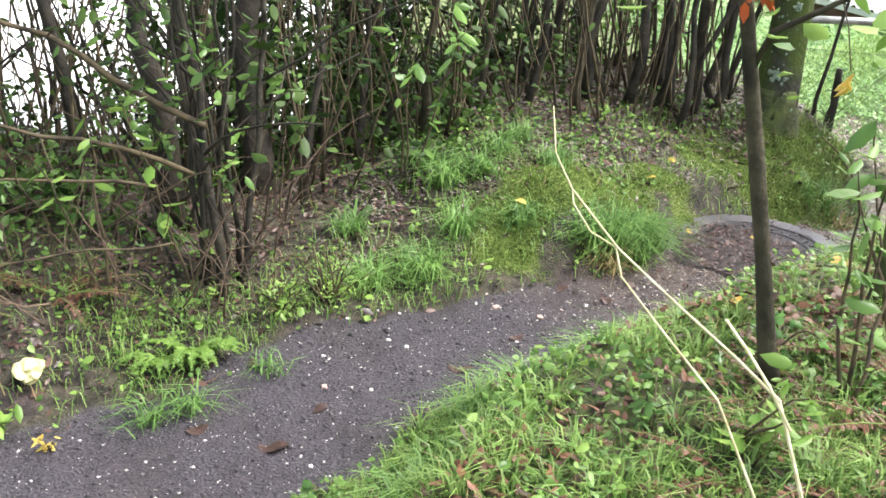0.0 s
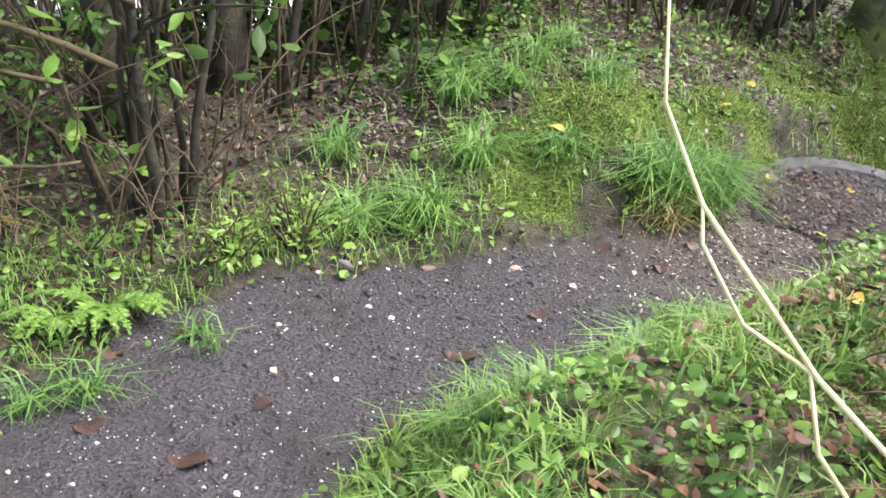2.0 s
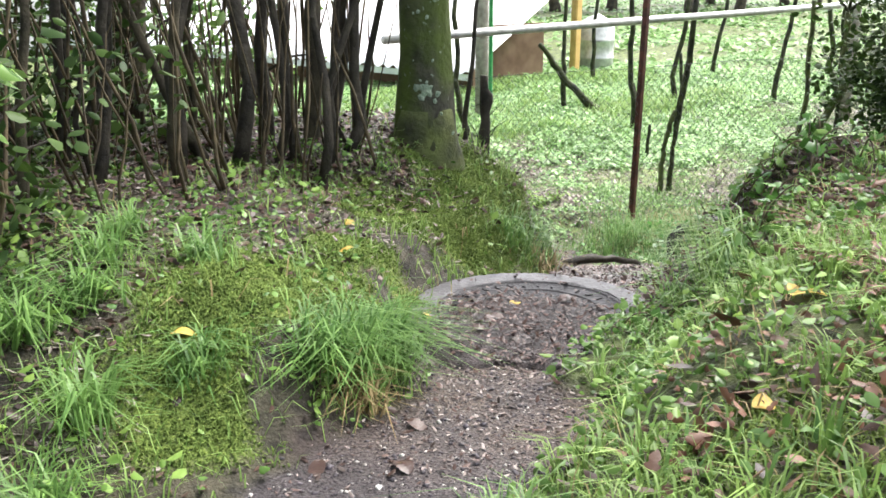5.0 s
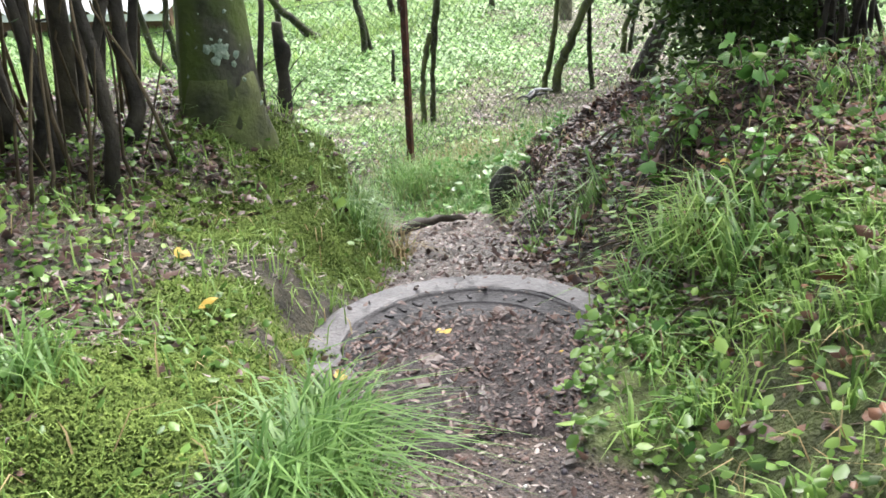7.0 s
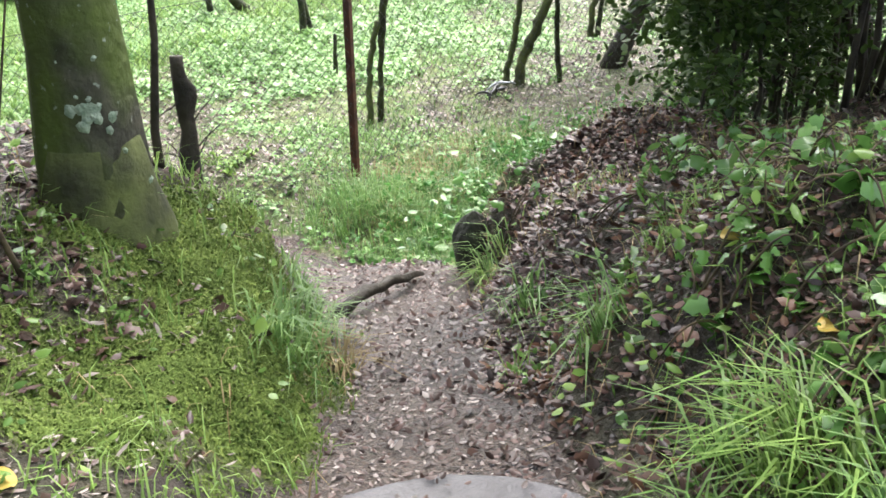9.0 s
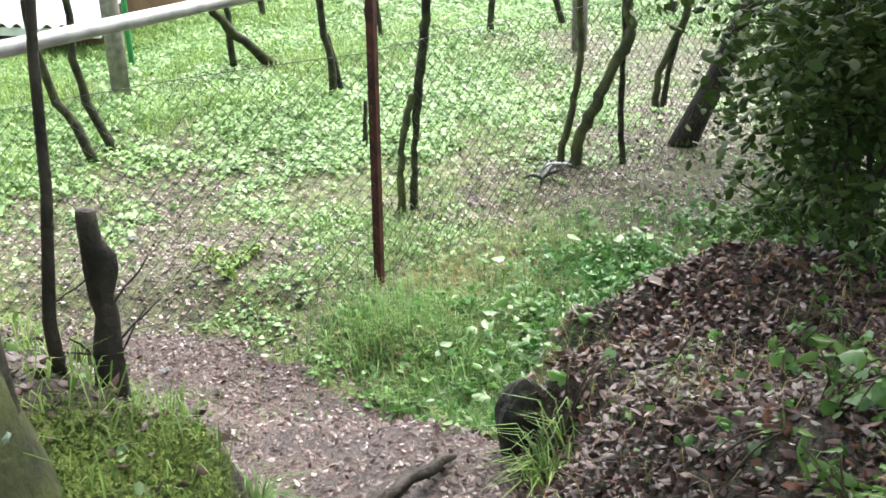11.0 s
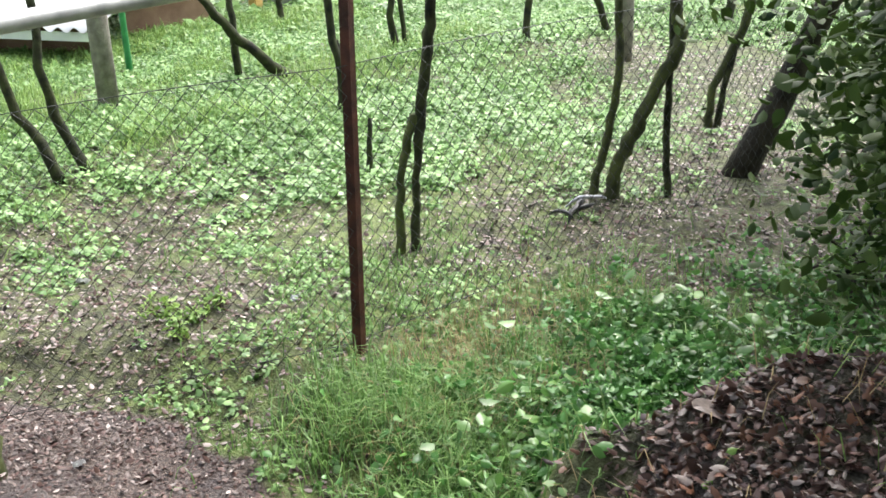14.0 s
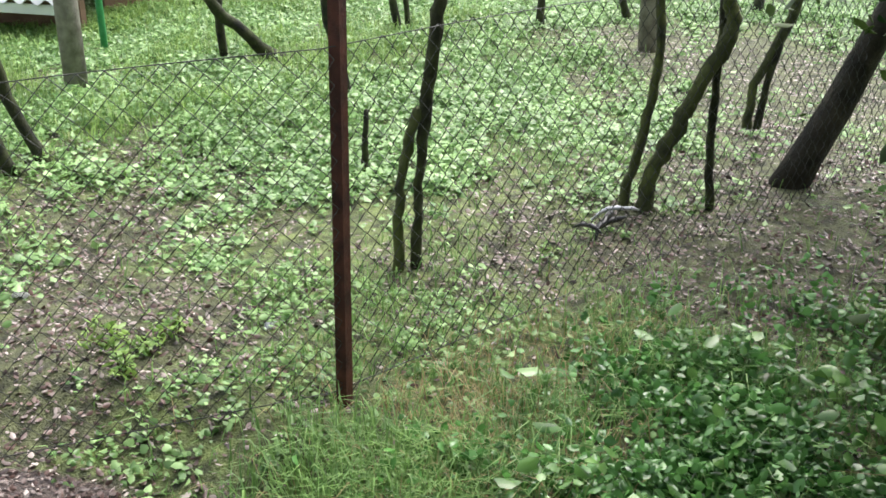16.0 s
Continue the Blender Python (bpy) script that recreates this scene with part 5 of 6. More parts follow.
for i, (x, y, sz) in enumerate([(0.55, 5.11, 0.08), (1.82, 4.05, 0.14), (3.04, 5.40, 0.09), (1.26, 3.65, 0.07), (1.55, 6.15, 0.07), (1.35, 5.75, 0.06), (1.9, 5.45, 0.07), (1.55, 5.5, 0.06), (2.0, 5.1, 0.05), (2.75, 5.05, 0.08)]):
    big_leaf(x, y, sz, M_YELLOW, "single yellow fallen leaf", 1300 + i, 0.02)
for i, (x, y, sz) in enumerate([(0.25, 3.9, 0.11), (-0.75, 3.45, 0.09), (-0.45, 3.35, 0.12), (-0.3, 3.6, 0.07), (0.95, 4.55, 0.08), (1.1, 4.75, 0.07), (4.85, 6.96, 0.14), (0.5, 4.15, 0.07), (-0.6, 3.9, 0.1), (1.75, 5.35, 0.1), (2.1, 5.4, 0.09), (1.62, 5.3, 0.1), (0.75, 4.65, 0.07)]):
    big_leaf(x, y, sz, M_PALELITTER if i == 6 else M_LITTER, "single wet brown fallen leaf", 1340 + i, 0.01)


def stone(x, y, size, mat, label, seed):
    r = np.random.default_rng(seed)
    bm = bmesh.new()
    bmesh.ops.create_icosphere(bm, subdivisions=1, radius=size)
    for vtx in bm.verts:
        vtx.co *= 1 + r.uniform(-0.3, 0.3)
        vtx.co.z *= 0.6
    for vtx in bm.verts:
        vtx.co += Vector((x, y, float(land(x, y)) + size * 0.3))
    me = bpy.data.meshes.new("stone")
    bm.to_mesh(me)
    bm.free()
    me.materials.append(mat)
    tagged(new("stone", me), label, "stone", "stones on the footpath")


for i, (x, y, sz) in enumerate([(-0.06, 4.13, 0.018), (-0.25, 4.3, 0.02), (0.02, 4.07, 0.022), (-0.12, 4.38, 0.014), (-0.02, 4.36, 0.014), (0.85, 4.49, 0.016), (0.33, 4.45, 0.013), (-0.11, 3.74, 0.016), (-0.3, 3.25, 0.02), (-0.9, 3.25, 0.012), (0.5, 4.12, 0.014)]):
    stone(x, y, sz * 0.6, M_STONE, "small white stone lying on dark gravel", 1400 + i)
for i, (x, y, sz) in enumerate([(0.42, 4.42, 0.03), (0.62, 4.33, 0.022), (-0.3, 3.75, 0.02)]):
    stone(x, y, sz * 0.7, M_PINKSTONE, "pinkish stone lying on dark gravel", 1420 + i)

# pale yellow crumpled sheet among the weeds
ob = thing("crumpled_paper", -1.46, 3.68, float(land(-1.46, 3.68)), "pale yellow crumpled paper lying among weeds", "litter")
bm = bmesh.new()
bmesh.ops.create_icosphere(bm, subdivisions=4, radius=0.056)
r = np.random.default_rng(3)
for vtx in bm.verts:
    vtx.co *= 1 + 0.45 * noise.noise(vtx.co * 30) + 0.25 * abs(noise.noise(vtx.co * 70))
    vtx.co.z *= 0.7
    vtx.co += Vector((-1.46, 3.68, float(land(-1.46, 3.68)) + 0.07))
part("sheet", bm, material("yellow_paper", (0.50, 0.42, 0.13), (0.74, 0.68, 0.36), 0.7, 8, 0.3, 40), ob)

# scrap of plastic in the vineyard
ob = thing("plastic_scrap", 7.5, 9.42, -1.75, "torn black and grey plastic lying under the vines", "litter")
zb = float(land(7.5, 9.42))
for k, (ax, ay, bx, by, rad, mt) in enumerate([(7.3, 9.32, 7.62, 9.45, 0.03, M_BLACK), (7.35, 9.5, 7.32, 9.3, 0.022, M_BLACK), (7.5, 9.5, 7.72, 9.38, 0.022, M_GREYPLASTIC), (7.4, 9.42, 7.6, 9.36, 0.03, M_BLACK)]):
    q = bend((ax, ay, zb + 0.03), (bx, by, zb + 0.06), 0.4, 7, 1500 + k, 0.06)
    rad *= 0.45
    put("strip", tubes("strip", [(q, [rad * 0.5, rad, rad * 1.2, rad, rad * 1.1, rad, rad * 0.4])], mt, 7, 0.3, k), ob)

# scraps of white paper on the vineyard soil
M_PAPER = material("white_paper", (0.6, 0.6, 0.6), (0.82, 0.82, 0.82), 0.6, 8, 0.2, 40)


def scrap(x, y, size, mat, label, seed):
    r = np.random.default_rng(seed)
    z = float(land(x, y)) + 0.015
    n = 6
    a = r.uniform(0, 6.28)
    bm = bmesh.new()
    g = [[bm.verts.new((x + size * (math.cos(a) * (j / n - 0.5) - 0.55 * math.sin(a) * (k / n - 0.5)) * r.uniform(0.9, 1.1), y + size * (math.sin(a) * (j / n - 0.5) + 0.55 * math.cos(a) * (k / n - 0.5)) * r.uniform(0.9, 1.1), z + size * 0.12 * r.normal())) for k in range(n + 1)] for j in range(n + 1)]
    for j in range(n):
        for k in range(n):
            bm.faces.new((g[j][k], g[j + 1][k], g[j + 1][k + 1], g[j][k + 1]))
    bmesh.ops.solidify(bm, geom=bm.faces[:], thickness=0.001)
    me = bpy.data.meshes.new("paper_scrap")
    bm.to_mesh(me)
    bm.free()
    me.materials.append(mat)
    tagged(new("paper_scrap", me), label, "litter", "scraps on the soil")


for i, (x, y, sz, mt, what) in enumerate([(5.16, 10.9, 0.07, M_PAPER, "small crumpled scrap of white paper"), (4.29, 9.32, 0.05, M_PAPER, "small crumpled scrap of white paper"), (5.68, 9.74, 0.06, M_GREYPLASTIC, "small grey scrap of crumpled plastic"), (5.6, 7.55, 0.08, M_GREYPLASTIC, "small grey scrap of crumpled plastic among weeds")]):
    scrap(x, y, sz, mt, what, 1560 + i)

# dark rock holding the nose of the bank
ob = thing("mossy_rock", 4.34, 7.22, -1.5, "dark mossy rock at the foot of the leafy bank", "rock")
bm = bmesh.new()
bmesh.ops.create_icosphere(bm, subdivisions=4, radius=1.0)
for vtx in bm.verts:
    vtx.co *= 1 + 0.18 * noise.noise(vtx.co * 1.3) + 0.07 * noise.noise(vtx.co * 4.0 + Vector((3, 1, 7)))
    vtx.co = Vector((4.35 + vtx.co.x * 0.095, 7.20 + vtx.co.y * 0.09, -1.33 + vtx.co.z * 0.17))
part("rock_body", bm, M_ROCK, ob)

# mossy stump beside the lower path
ob = thing("mossy_stump", 4.03, 9.52, -1.85, "small moss-covered stump beside the path", "stump")
q = np.array([(4.0, 9.52, -1.9), (4.0, 9.52, -1.78), (4.01, 9.52, -1.7), (4.01, 9.52, -1.66)])
put("stump", tubes("stump", [(q, [0.1, 0.085, 0.08, 0.05])], M_MOSSBARK, 12, 0.12, 4), ob)


# ---- ground plants and litter ----
RG = np.random.default_rng(17)
def tufted(P, k, spread):
    """k places round each of the places given, and the way each blade leans, out of its tuft."""
    Q = np.repeat(P, k, 0)
    off = RG.normal(0, spread, (len(Q), 2))
    Q[:, :2] += off
    Q[:, 2] = land(Q[:, 0], Q[:, 1])
    return Q, np.arctan2(off[:, 1], off[:, 0])


slope = lambda p, d, u, x, y: (d > 0) * (1 - p) * smooth(u, -0.1, -1.0) * smooth(x, -2.6, -1.7) * smooth(x, 3.4, 2.7) * smooth(y, -0.4, 0.9)
P = sown(300000, (-2.6, 3.4, -0.4, 6.2), lambda p, m, vi, li, d, v, u, x, y: slope(p, d, u, x, y) * 0.55 * np.clip(0.25 + 1.2 * wobble(x, y, 3, 41) + 0.8 * wobble(x, y, 9, 40), 0.03, 1), RG)
stuff("grass", blades(P, 0.07, 0.0045, RG, 1.0), M_GRASS, "short fresh green grass along the footpath", "grass")
P = sown(5200, (-2.4, 3.4, -0.2, 6.2), lambda p, m, vi, li, d, v, u, x, y: slope(p, d, u, x, y) * np.clip(0.12 + 1.2 * wobble(x, y, 3.4, 39) + 0.6 * wobble(x, y, 8, 38), 0.03, 1), RG)
Q, way = tufted(P, 22, 0.017)
stuff("slope_tufts", blades(Q, 0.115, 0.006, RG, 0.95, way), M_GRASS, "small loose tufts of bright grass on the slope", "grass")
P = sown(200000, (-1.4, 3.2, 1.2, 5.8), lambda p, m, vi, li, d, v, u, x, y: slope(p, d, u, x, y) * np.clip(0.05 + 1.2 * wobble(x, y, 2.6, 37) + 0.5 * wobble(x, y, 11, 36), 0.0, 1), RG)
stuff("slope_moss", blades(P, 0.022, 0.0065, RG, 1.0), M_MOSS, "yellow-green moss between the grass of the slope", "moss")
P = sown(40000, (-2.6, 5.0, -0.4, 8.0), lambda p, m, vi, li, d, v, u, x, y: (1 - p) * (0.12 + 0.3 * (d > 0)) * np.clip(0.4 + 0.9 * wobble(x, y, 3.4, 51), 0.0, 1), RG)
stuff("dry_grass", blades(P, 0.09, 0.004, RG, 1.1), M_DRYGRASS, "dead straw-coloured grass blades among the green", "grass")
P = sown(130000, (-2.6, 3.4, 3.0, 7.6), lambda p, m, vi, li, d, v, u, x, y: (d < 0) * (1 - p) * 0.36 * smooth(v, 1.5, 0.2) * (1 - 0.9 * m) * np.clip(0.35 + 0.9 * wobble(x, y, 3, 42), 0.02, 1), RG, 0.0, 3.0)
stuff("bank_grass", blades(P, 0.10, 0.0045, RG, 0.9), M_GRASS, "thin grass on the mossy bank", "grass")
P = sown(430000, (0.1, 3.2, 4.5, 7.3), lambda p, m, vi, li, d, v, u, x, y: (d < 0) * (1 - p) * m * np.clip(0.7 + 0.5 * wobble(x, y, 9, 52), 0.1, 1), RG, 0.0, 3.6)
stuff("moss", blades(P, 0.016, 0.0065, RG, 1.0), M_MOSS, "soft yellow-green moss on the bank", "moss")
P = sown(330000, (3.2, 15.5, 6.6, 17.5), lambda p, m, vi, li, d, v, u, x, y: vi * (1 - 0.9 * p) * 0.42 * (1 - bare(x, y)) * np.clip(0.4 + 0.9 * wobble(x, y, 1.6, 43), 0.02, 1), RG)
Q = sown(60000, (4.5, 11.5, 11.0, 16.5), lambda p, m, vi, li, d, v, u, x, y: vi * (1 - bare(x, y)) * smooth(y - 0.3 * x, 9.6, 11.0) * np.clip(0.4 + 0.9 * wobble(x, y, 1.8, 83), 0.02, 1), RG)
stuff("far_corner_grass", blades(Q, 0.15, 0.009, RG, 0.8), M_GRASS, "long bright grass in the far corner of the vineyard", "grass")
stuff("vineyard_grass", blades(P, 0.10, 0.006, RG, 0.8), M_MEADOW, "grass in the vineyard", "grass")
P = sown(12000, (4.4, 7.2, 7.4, 9.4), lambda p, m, vi, li, d, v, u, x, y: vi * (1 - p) * smooth(v, 0.0, 0.25) * np.exp(-((x - 5.6) ** 2 / 0.9 + (y - 8.5) ** 2 / 0.25)) * np.clip(0.5 + wobble(x, y, 5, 61), 0.05, 1), RG)
stuff("fence_grass", blades(P, 0.15, 0.0035, RG, 0.9), M_DRYGRASS, "fine straw-coloured grass at the foot of the fence", "grass")
def clumped(P, k, spread, rise):
    """k places round each of the places given, higher in the middle of the clump."""
    Q = np.repeat(P, k, 0)
    off = RG.normal(0, spread, (len(Q), 2))
    Q[:, :2] += off
    Q[:, 2] = land(Q[:, 0], Q[:, 1]) + 0.006 + rise * RG.uniform(0.2, 1, len(Q)) * np.exp(-(off ** 2).sum(1) / (2 * spread ** 2))
    return Q


P = sown(78000, (3.2, 15.5, 6.6, 17.5), lambda p, m, vi, li, d, v, u, x, y: vi * (1 - p) * (1 - bare(x, y)) * smooth(land(x, y, False), -1.05, -1.3) * (0.25 + 0.75 * smooth(y + 0.2 * x, 9.9, 10.8)) * np.clip(0.55 + 0.35 * smooth(np.hypot(x - 3, y - 6.3), 5.5, 8.5) + 1.0 * wobble(x, y, 1.4, 44) + 0.7 * wobble(x, y, 6, 46), 0.04, 1) * 0.78, RG)
close = np.hypot(P[:, 0] - 5.0, P[:, 1] - 7.5) < 3.4
stuff("ground_cover", leaves(clumped(P[close], 9, 0.042, 0.06), 0.031, 0.024, RG, 0.05, 0.5), M_COVER, "low bright green leafy ground cover in the vineyard", "ground cover")
stuff("ground_cover_beyond", leaves(clumped(P[~close], 8, 0.055, 0.085), 0.044, 0.038, RG, 0.0, 0.7, plain=True), M_COVER, "low bright green leafy ground cover under the vines", "ground cover")
P = sown(90000, (3.0, 30.0, 15.5, 34.0), lambda p, m, vi, li, d, v, u, x, y: 0.5 * np.clip(0.5 + wobble(x, y, 1.0, 63), 0.1, 1), RG, 0.04)
stuff("far_ground_cover", leaves(P, 0.14, 0.14, RG, 0.05, 0.7, plain=True), M_COVER, "green ground cover in the far vineyard", "ground cover")
lush = lambda p, u, v, x, y: smooth(ridge(x, y), 0.05, 0.3) * smooth(u, 3.0, 3.3) * (1 - p) * (np.exp(-((x - 6.1) ** 2 / 0.9 + (y - 7.95) ** 2 / 0.2)) + 0.9 * np.exp(-((x - 5.35) ** 2 / 0.3 + (y - 7.5) ** 2 / 0.16)) + 0.8 * np.exp(-((x - 6.2) ** 2 / 0.5 + (y - 7.2) ** 2 / 0.2)))
P = sown(17000, (4.4, 8.2, 6.5, 9.0), lambda p, m, vi, li, d, v, u, x, y: lush(p, u, v, x, y) * np.clip(0.55 + 0.9 * wobble(x, y, 5, 67), 0.05, 1), RG)
stuff("lush_weeds", leaves(clumped(P, 8, 0.045, 0.16), 0.036, 0.026, RG, 0.25, 0.25), M_LUSH, "lush broad-leaved weeds at the end of the bank", "weeds")
P = sown(2600, (4.4, 8.2, 6.5, 8.6), lambda p, m, vi, li, d, v, u, x, y: lush(p, u, v, x, y) * np.clip(0.5 + 0.9 * wobble(x, y, 4, 69), 0.05, 1), RG)
P[:, 2] += RG.uniform(0.06, 0.19, len(P))
stuff("broad_weeds", leaves(P, 0.056, 0.044, RG, 0.05, 0.65), M_IVYLEAF, "shiny broad green leaves among the lush weeds", "weeds")
P = sown(60000, (4.4, 8.2, 6.9, 9.0), lambda p, m, vi, li, d, v, u, x, y: smooth(ridge(x, y), 0.0, 0.25) * smooth(u, 3.0, 3.4) * (1 - p) * (1 - 0.8 * np.clip(lush(p, u, v, x, y), 0, 1)) * np.exp(-((x - 5.5) ** 2 / 1.3 + (y - 8.1) ** 2 / 0.5)) * np.clip(0.4 + 0.9 * wobble(x, y, 4, 68), 0.05, 1), RG)
stuff("tall_grass", blades(P, 0.17, 0.006, RG, 0.8), M_MEADOW, "tall bright grass at the end of the bank", "grass")
P = sown(150000, (-3.2, 6.6, -0.4, 7.9), lambda p, m, vi, li, d, v, u, x, y: (1 - p) * (1 - 0.8 * m) * (0.3 + 0.2 * (d > 0) + 0.1 * smooth(x, 0.5, -0.2) * (d < 0)) * (1 - 0.6 * (d > 0) * smooth(u, -0.6, 0.1)) * (1 - 0.75 * (d > 0) * smooth(u, 1.2, 2.0) * (1 - vi)) * np.clip(0.4 + 0.9 * wobble(x, y, 2.5, 45), 0.03, 1), RG)
P[:, 2] += RG.uniform(0.005, 0.08, len(P))
stuff("weeds", leaves(P, 0.028, 0.02, RG, 0.15, 0.5), M_WEED, "small leafy weeds on the banks", "weeds")
P = sown(30000, (-3.0, 3.2, 0.0, 6.6), lambda p, m, vi, li, d, v, u, x, y: (1 - p) * (1 - m) * 0.5 * np.clip(0.1 + 1.0 * wobble(x, y, 3.1, 48), 0.0, 1), RG)
P[:, 2] += RG.uniform(0.02, 0.12, len(P))
stuff("bright_weeds", leaves(P, 0.034, 0.024, RG, 0.1, 0.55), M_LIGHTLEAF, "patches of fresh yellow-green weeds", "weeds")
P = sown(1300, (1.9, 6.6, 4.4, 7.6), lambda p, m, vi, li, d, v, u, x, y: (d > 0) * (1 - p) * (1 - vi) * smooth(u, -0.6, 0.1) * np.clip(0.12 + 1.0 * wobble(x, y, 2.8, 49), 0.02, 1), RG)
stuff("bank_ivy", leaves(clumped(P, 5, 0.045, 0.06), 0.032, 0.032, RG, 0.35, 0.45, lobed=True), M_IVYLEAF, "broad ivy leaves on the leafy bank", "ivy")
P = sown(34000, (1.8, 6.6, 4.2, 7.6), lambda p, m, vi, li, d, v, u, x, y: (d > 0) * (1 - p) * (1 - vi) * smooth(u, -0.9, -0.2) * np.clip(0.35 + 0.8 * wobble(x, y, 3.6, 71), 0.04, 1) * 0.4 * (1 - 0.8 * smooth(u, 0.5, 1.3)), RG)
stuff("bank_grass_wisps", blades(P, 0.10, 0.0035, RG, 1.1), M_GRASS, "thin wisps of grass on the leafy bank", "grass")
P = sown(16000, (-0.6, 4.0, 1.4, 5.8), lambda p, m, vi, li, d, v, u, x, y: (d > 0) * (1 - p) * smooth(v, 0.08, 0.35) * smooth(u, 1.2, 0.0) * np.clip(0.12 + 1.2 * wobble(x, y, 3.0, 72), 0.02, 1), RG, 0.045)
Q = sown(11000, (0.7, 2.6, 2.6, 4.7), lambda p, m, vi, li, d, v, u, x, y: (d > 0) * (1 - p) * smooth(v, 0.2, 0.45) * np.exp(-((x - 1.55) ** 2 / 0.28 + (y - 3.6) ** 2 / 0.4)) * np.clip(0.25 + 1.1 * wobble(x, y, 4.0, 74), 0.03, 1), RG, 0.03)
stuff("drift_of_oak_leaves", leaves(Q, 0.036, 0.024, RG, -0.02, 0.35, lobed=True), M_RUSSET, "drift of wet brown oak leaves on the slope", "leaf litter")
stuff("oak_litter", leaves(P, 0.044, 0.027, RG, -0.05, 0.35, lobed=True), M_RUSSET, "curled brown oak leaves on the slope", "leaf litter")
P = sown(6000, (-1.0, 3.6, 1.0, 5.6), lambda p, m, vi, li, d, v, u, x, y: (d > 0) * (1 - p) * np.clip(0.25 + 1.0 * wobble(x, y, 3.3, 73), 0.04, 1), RG)
stuff("clover", leaves(clumped(P, 8, 0.042, 0.075), 0.029, 0.023, RG, 0.15, 0.4), M_WEED, "low clover-like leaves among the grass", "weeds")
P = sown(235000, (-3.2, 6.8, -0.4, 8.8), lambda p, m, vi, li, d, v, u, x, y: (1 - p) * (0.1 + 0.75 * li) * (1 - 0.85 * m) * (1 - 0.7 * vi) * (0.6 + 0.4 * (d > 0)), RG, 0.006)
stuff("leaf_litter", leaves(P, 0.031, 0.019, RG, -0.05, 0.45), M_LITTER, "wet brown fallen leaves on the banks", "leaf litter")
P = sown(20000, (-1.0, 3.4, 0.4, 5.6), lambda p, m, vi, li, d, v, u, x, y: (d > 0) * (1 - p) * smooth(v, 0.05, 0.5) * np.clip(0.3 + 1.0 * wobble(x, y, 2.7, 50), 0.03, 1), RG, 0.03)
stuff("slope_litter", leaves(P, 0.027, 0.017, RG, -0.05, 0.35), M_RUSSET, "brown fallen oak leaves on the grassy slope", "leaf litter")
P = sown(90000, (2.4, 14.0, 5.6, 16.0), lambda p, m, vi, li, d, v, u, x, y: np.clip(p * 0.16 + vi * (0.12 + 0.5 * bare(x, y)) + 0.07 * li * (d > 0), 0, 1), RG, 0.008)
stuff("pale_leaf_litter", leaves(P, 0.026, 0.014, RG, -0.03, 0.65), M_PALELITTER, "pale dead leaves on path and vineyard", "leaf litter")
P = sown(110000, (2.4, 10.0, 5.6, 14.0), lambda p, m, vi, li, d, v, u, x, y: np.clip(p * 0.5 + vi * (0.06 + 0.5 * bare(x, y)), 0, 1), RG, 0.006)
stuff("brown_leaf_litter", leaves(P, 0.028, 0.016, RG, -0.03, 0.6), M_LITTER, "brown dead leaves on path and vineyard", "leaf litter")
P = sown(26000, (-0.4, 2.4, 4.7, 7.4), lambda p, m, vi, li, d, v, u, x, y: (d < 0) * (1 - p) * (1 - m) * smooth(v, 0.1, 0.4) * np.clip(0.2 + 1.0 * wobble(x, y, 3.3, 66), 0.02, 1), RG, 0.006)
stuff("straw_litter", leaves(P, 0.03, 0.008, RG, -0.02, 0.7), M_PALELITTER, "pale dry straw and leaf bits on the bank", "leaf litter")
P = sown(30000, (-0.6, 5.0, 3.4, 10.0), lambda p, m, vi, li, d, v, u, x, y: p * smooth(u, -2.1, -0.7), RG, 0.006)
on_slab = np.hypot(P[:, 0] - 1.95, P[:, 1] - 5.36) < 0.5
P[on_slab, 2] = -0.716
keep = ~on_slab | (np.hypot(P[:, 0] - 1.80, P[:, 1] - 5.26) < 0.33) | (RG.uniform(0, 1, len(P)) < 0.4)
P = P[keep]
stuff("path_litter", leaves(P, 0.022, 0.011, RG, -0.02, 0.75), M_LITTER, "small brown leaf scraps on the footpath", "leaf litter")


a = RG.uniform(0, 6.283, 1500)
q = 0.41 * np.sqrt(RG.uniform(0, 1, 1500))
P = np.stack([1.80 + 0.9 * q * np.cos(a), 5.26 + 0.9 * q * np.sin(a), np.full(1500, -0.714)], 1)
stuff("slab_litter", leaves(P, 0.02, 0.01, RG, -0.03, 0.7), M_LITTER, "dark wet leaf scraps on the round slab", "leaf litter")


def chips(P, size, rng):
    """Small angular stones, eight triangles each."""
    k = len(P)
    s = size * rng.lognormal(0, 0.45, k)
    d = np.array([(1, 0, 0), (0, 1, 0), (-1, 0, 0), (0, -1, 0), (0, 0, 0.7), (0, 0, -0.5)])
    V = P[:, None, :] + s[:, None, None] * (d[None] * rng.uniform(0.6, 1.3, (k, 6, 1)) + rng.normal(0, 0.15, (k, 6, 3)))
    f = np.array([(0, 1, 4), (1, 2, 4), (2, 3, 4), (3, 0, 4), (1, 0, 5), (2, 1, 5), (3, 2, 5), (0, 3, 5)])
    F = (np.arange(k)[:, None, None] * 6 + f[None]).reshape(-1, 3)
    return V.reshape(-1, 3), F


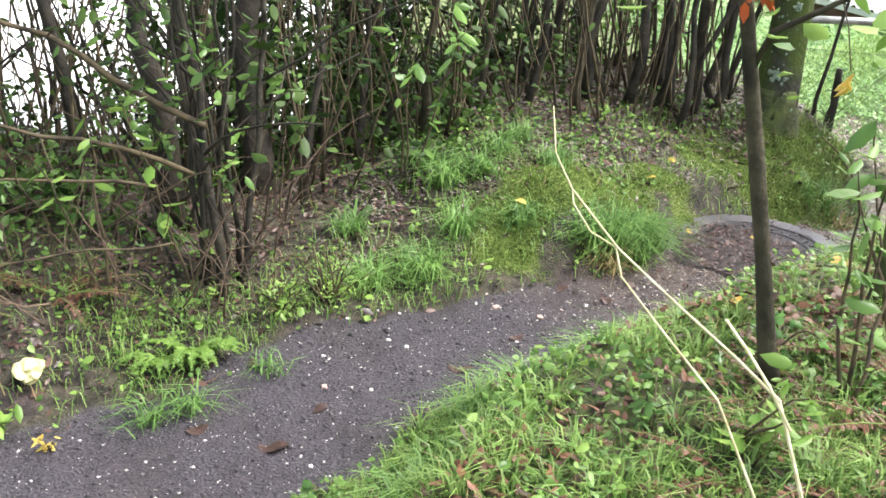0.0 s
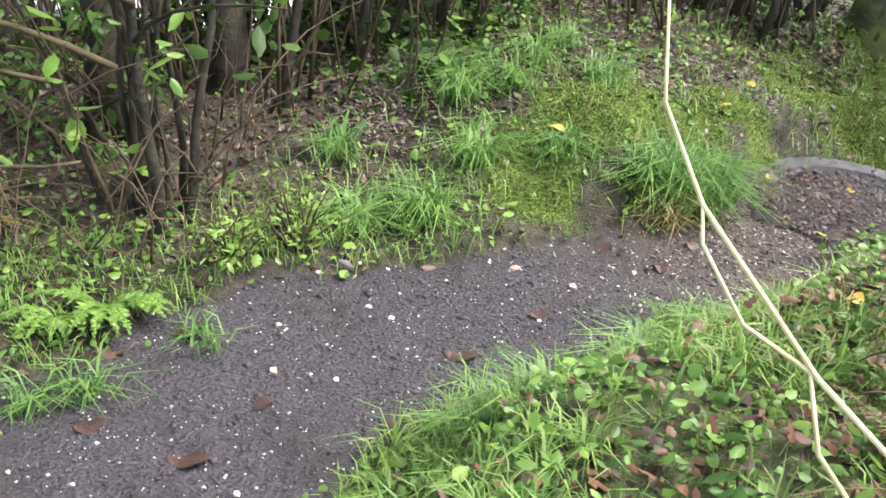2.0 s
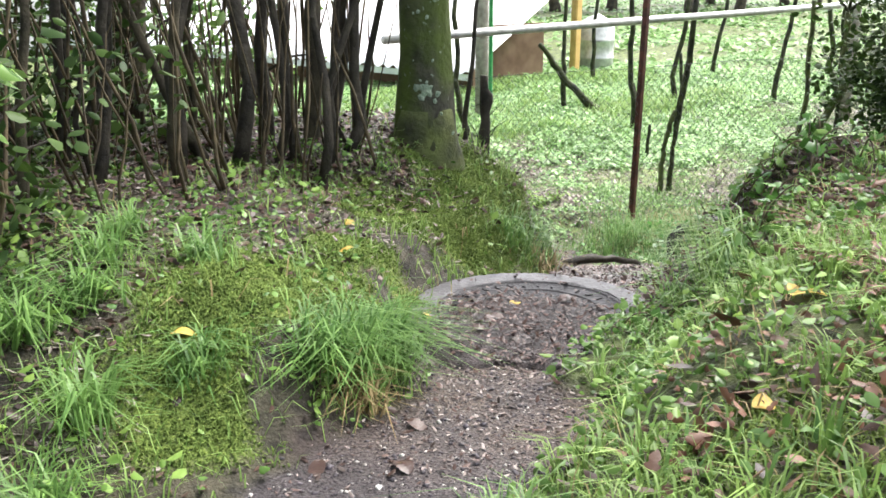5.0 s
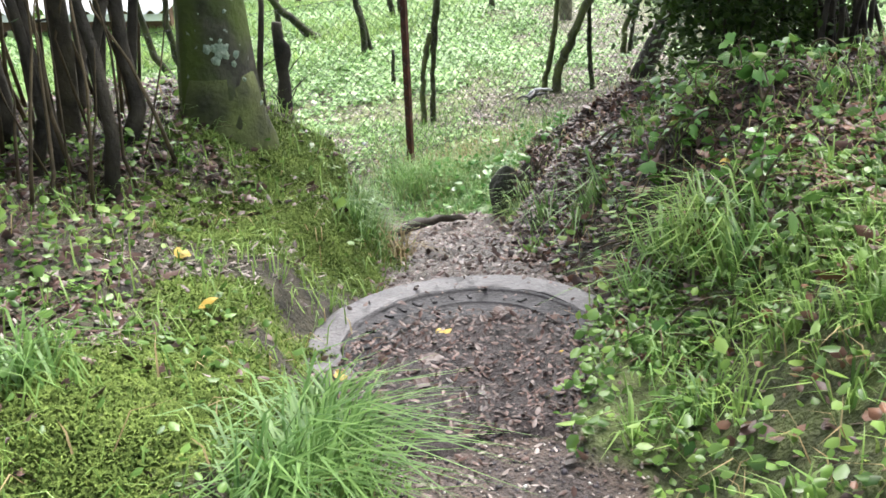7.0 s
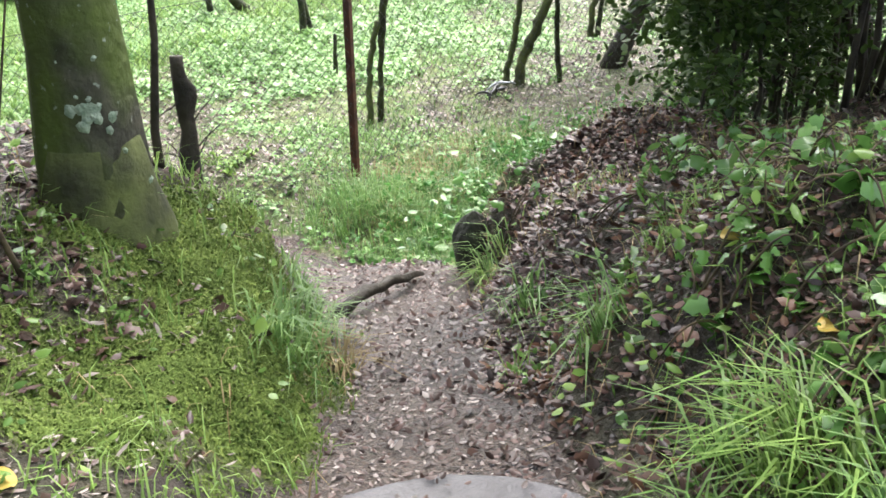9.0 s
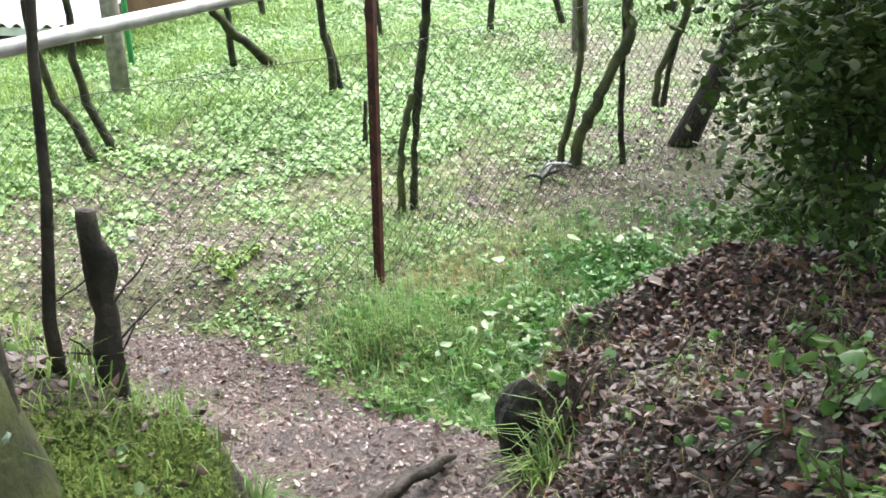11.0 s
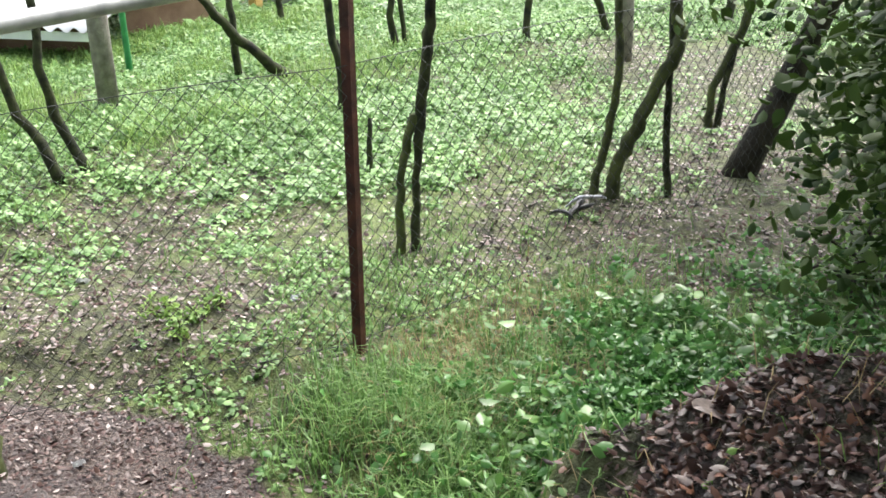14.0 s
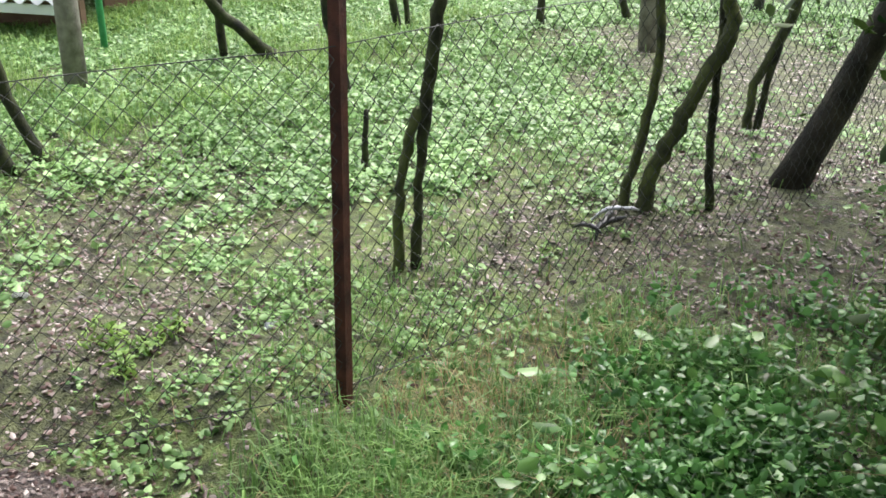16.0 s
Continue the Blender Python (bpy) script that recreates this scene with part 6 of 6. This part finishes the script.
P = sown(36000, (-3.0, 2.6, 1.5, 5.8), lambda p, m, vi, li, d, v, u, x, y: p * 0.30, RG, 0.001)
stuff("gravel_chips", chips(P, 0.0031, RG), M_STONE, "small white stone chips in the dark gravel", "gravel")
P = sown(3000, (-3.0, 2.6, 1.5, 5.8), lambda p, m, vi, li, d, v, u, x, y: p * 0.30 * np.clip(0.5 + wobble(x, y, 4, 35), 0.05, 1), RG, 0.001)
stuff("gravel_pebbles", chips(P, 0.0047, RG), M_STONE, "pale pebbles scattered over the dark gravel", "gravel")
P = sown(60000, (-3.0, 2.6, 1.5, 5.8), lambda p, m, vi, li, d, v, u, x, y: p * 0.8, RG, 0.0)
stuff("dark_gravel", chips(P, 0.0045, RG), material("dark_grit", (0.022, 0.020, 0.023), (0.105, 0.090, 0.104), 0.42, 20, 0.3, 90, 0.8), "dark grey gravel of the footpath", "gravel")

P = sown(60000, (-7.0, 9.0, -6.0, 4.5), lambda p, m, vi, li, d, v, u, x, y: (1 - p) * 0.5 * smooth(np.hypot(x - 1, y + 1), 7.5, 2.0) * np.clip(0.4 + 0.9 * wobble(x, y, 2.0, 81), 0.02, 1), RG)
stuff("woodland_grass", blades(P, 0.10, 0.009, RG, 0.9), M_MEADOW, "sparse grass under the woodland trees", "grass")
P = sown(60000, (-7.0, 9.0, -6.0, 4.5), lambda p, m, vi, li, d, v, u, x, y: (1 - p) * 0.35 * smooth(np.hypot(x - 1, y + 1), 8.0, 3.0), RG, 0.01)
stuff("woodland_litter", leaves(P, 0.06, 0.04, RG, -0.05, 0.5, plain=True), M_LITTER, "brown fallen leaves under the woodland trees", "leaf litter")
P = sown(66000, (2.0, 5.6, 4.3, 7.5), lambda p, m, vi, li, d, v, u, x, y: (d > 0) * (1 - p) * (1 - vi) * smooth(u, -0.8, 0.1) * np.clip(0.5 + 0.8 * wobble(x, y, 5.0, 91), 0.08, 1), RG, 0.010)
stuff("bank_leaf_litter", leaves(P, 0.026, 0.015, RG, 0.05, 0.3), M_LITTER, "curled wet brown leaves heaped on the bank", "leaf litter")
P = sown(17000, (2.0, 5.6, 4.3, 7.5), lambda p, m, vi, li, d, v, u, x, y: (d > 0) * (1 - p) * (1 - vi) * smooth(u, -0.8, 0.0) * (1 - 0.5 * smooth(u, 0.9, 1.5)) * np.clip(0.3 + 0.9 * wobble(x, y, 4.0, 92), 0.05, 1), RG, 0.014)
stuff("bank_russet_litter", leaves(P, 0.034, 0.021, RG, 0.0, 0.35, lobed=True), M_RUSSET, "reddish oak leaves among the bank's litter", "leaf litter")
P = sown(2600, (2.6, 5.6, 5.0, 7.5), lambda p, m, vi, li, d, v, u, x, y: (d > 0) * (1 - p) * (1 - vi) * smooth(u, 0.6, 1.4), RG, 0.014)
stuff("bank_pale_litter", leaves(P, 0.030, 0.015, RG, 0.0, 0.5), M_PALELITTER, "pale wet dead leaves on the leafy bank", "leaf litter")
P = sown(1300, (2.4, 5.8, 4.7, 7.6), lambda p, m, vi, li, d, v, u, x, y: (d > 0) * (1 - p) * (1 - vi) * smooth(u, -0.6, 0.2) * smooth(u, 1.5, 0.8) * np.clip(0.1 + 1.1 * wobble(x, y, 3.5, 93), 0.0, 1), RG)
Q, way = tufted(P, 12, 0.015)
stuff("bank_tufts", blades(Q, 0.12, 0.0055, RG, 1.0, way), M_GRASS, "loose tufts of yellow-green grass on the leafy bank", "grass")
P = sown(420, (2.6, 5.6, 5.0, 7.4), lambda p, m, vi, li, d, v, u, x, y: (d > 0) * (1 - p) * (1 - vi) * smooth(u, 0.3, 0.9), RG, 0.02)
stuff("bank_stalks", blades(P, 0.10, 0.003, RG, 1.4), M_DRYGRASS, "dead stalks lying over the leafy bank", "grass")
P = sown(5600, (0.3, 2.6, 5.3, 7.4), lambda p, m, vi, li, d, v, u, x, y: (d < 0) * (1 - p) * (1 - 0.8 * m) * smooth(v, 0.1, 0.45) * np.clip(0.3 + 1.0 * wobble(x, y, 3.0, 95), 0.03, 1), RG, 0.012)
stuff("bank_top_russet_leaves", leaves(P, 0.038, 0.024, RG, -0.02, 0.4, lobed=True), M_LITTER, "dark reddish fallen leaves under the trees of the bank", "leaf litter")
P = sown(900, (0.3, 2.6, 5.3, 7.4), lambda p, m, vi, li, d, v, u, x, y: (d < 0) * (1 - p) * (1 - 0.7 * m) * smooth(v, 0.1, 0.5) * np.clip(0.2 + 1.1 * wobble(x, y, 3.6, 96), 0.0, 1), RG)
stuff("bank_top_weeds", leaves(clumped(P, 7, 0.035, 0.06), 0.024, 0.016, RG, 0.2, 0.4), M_WEED, "small dark green weeds under the trees of the bank", "weeds")
P = sown(14000, (0.2, 3.2, 4.0, 6.8), lambda p, m, vi, li, d, v, u, x, y: p * 0.45 * smooth(u, -2.1, -0.9) * (np.hypot(x - 1.93, y - 5.37) > 0.5), RG, 0.006)
stuff("pale_path_scraps", leaves(P, 0.017, 0.008, RG, -0.02, 0.7), M_PALELITTER, "pale leaf scraps trodden into the footpath", "leaf litter")
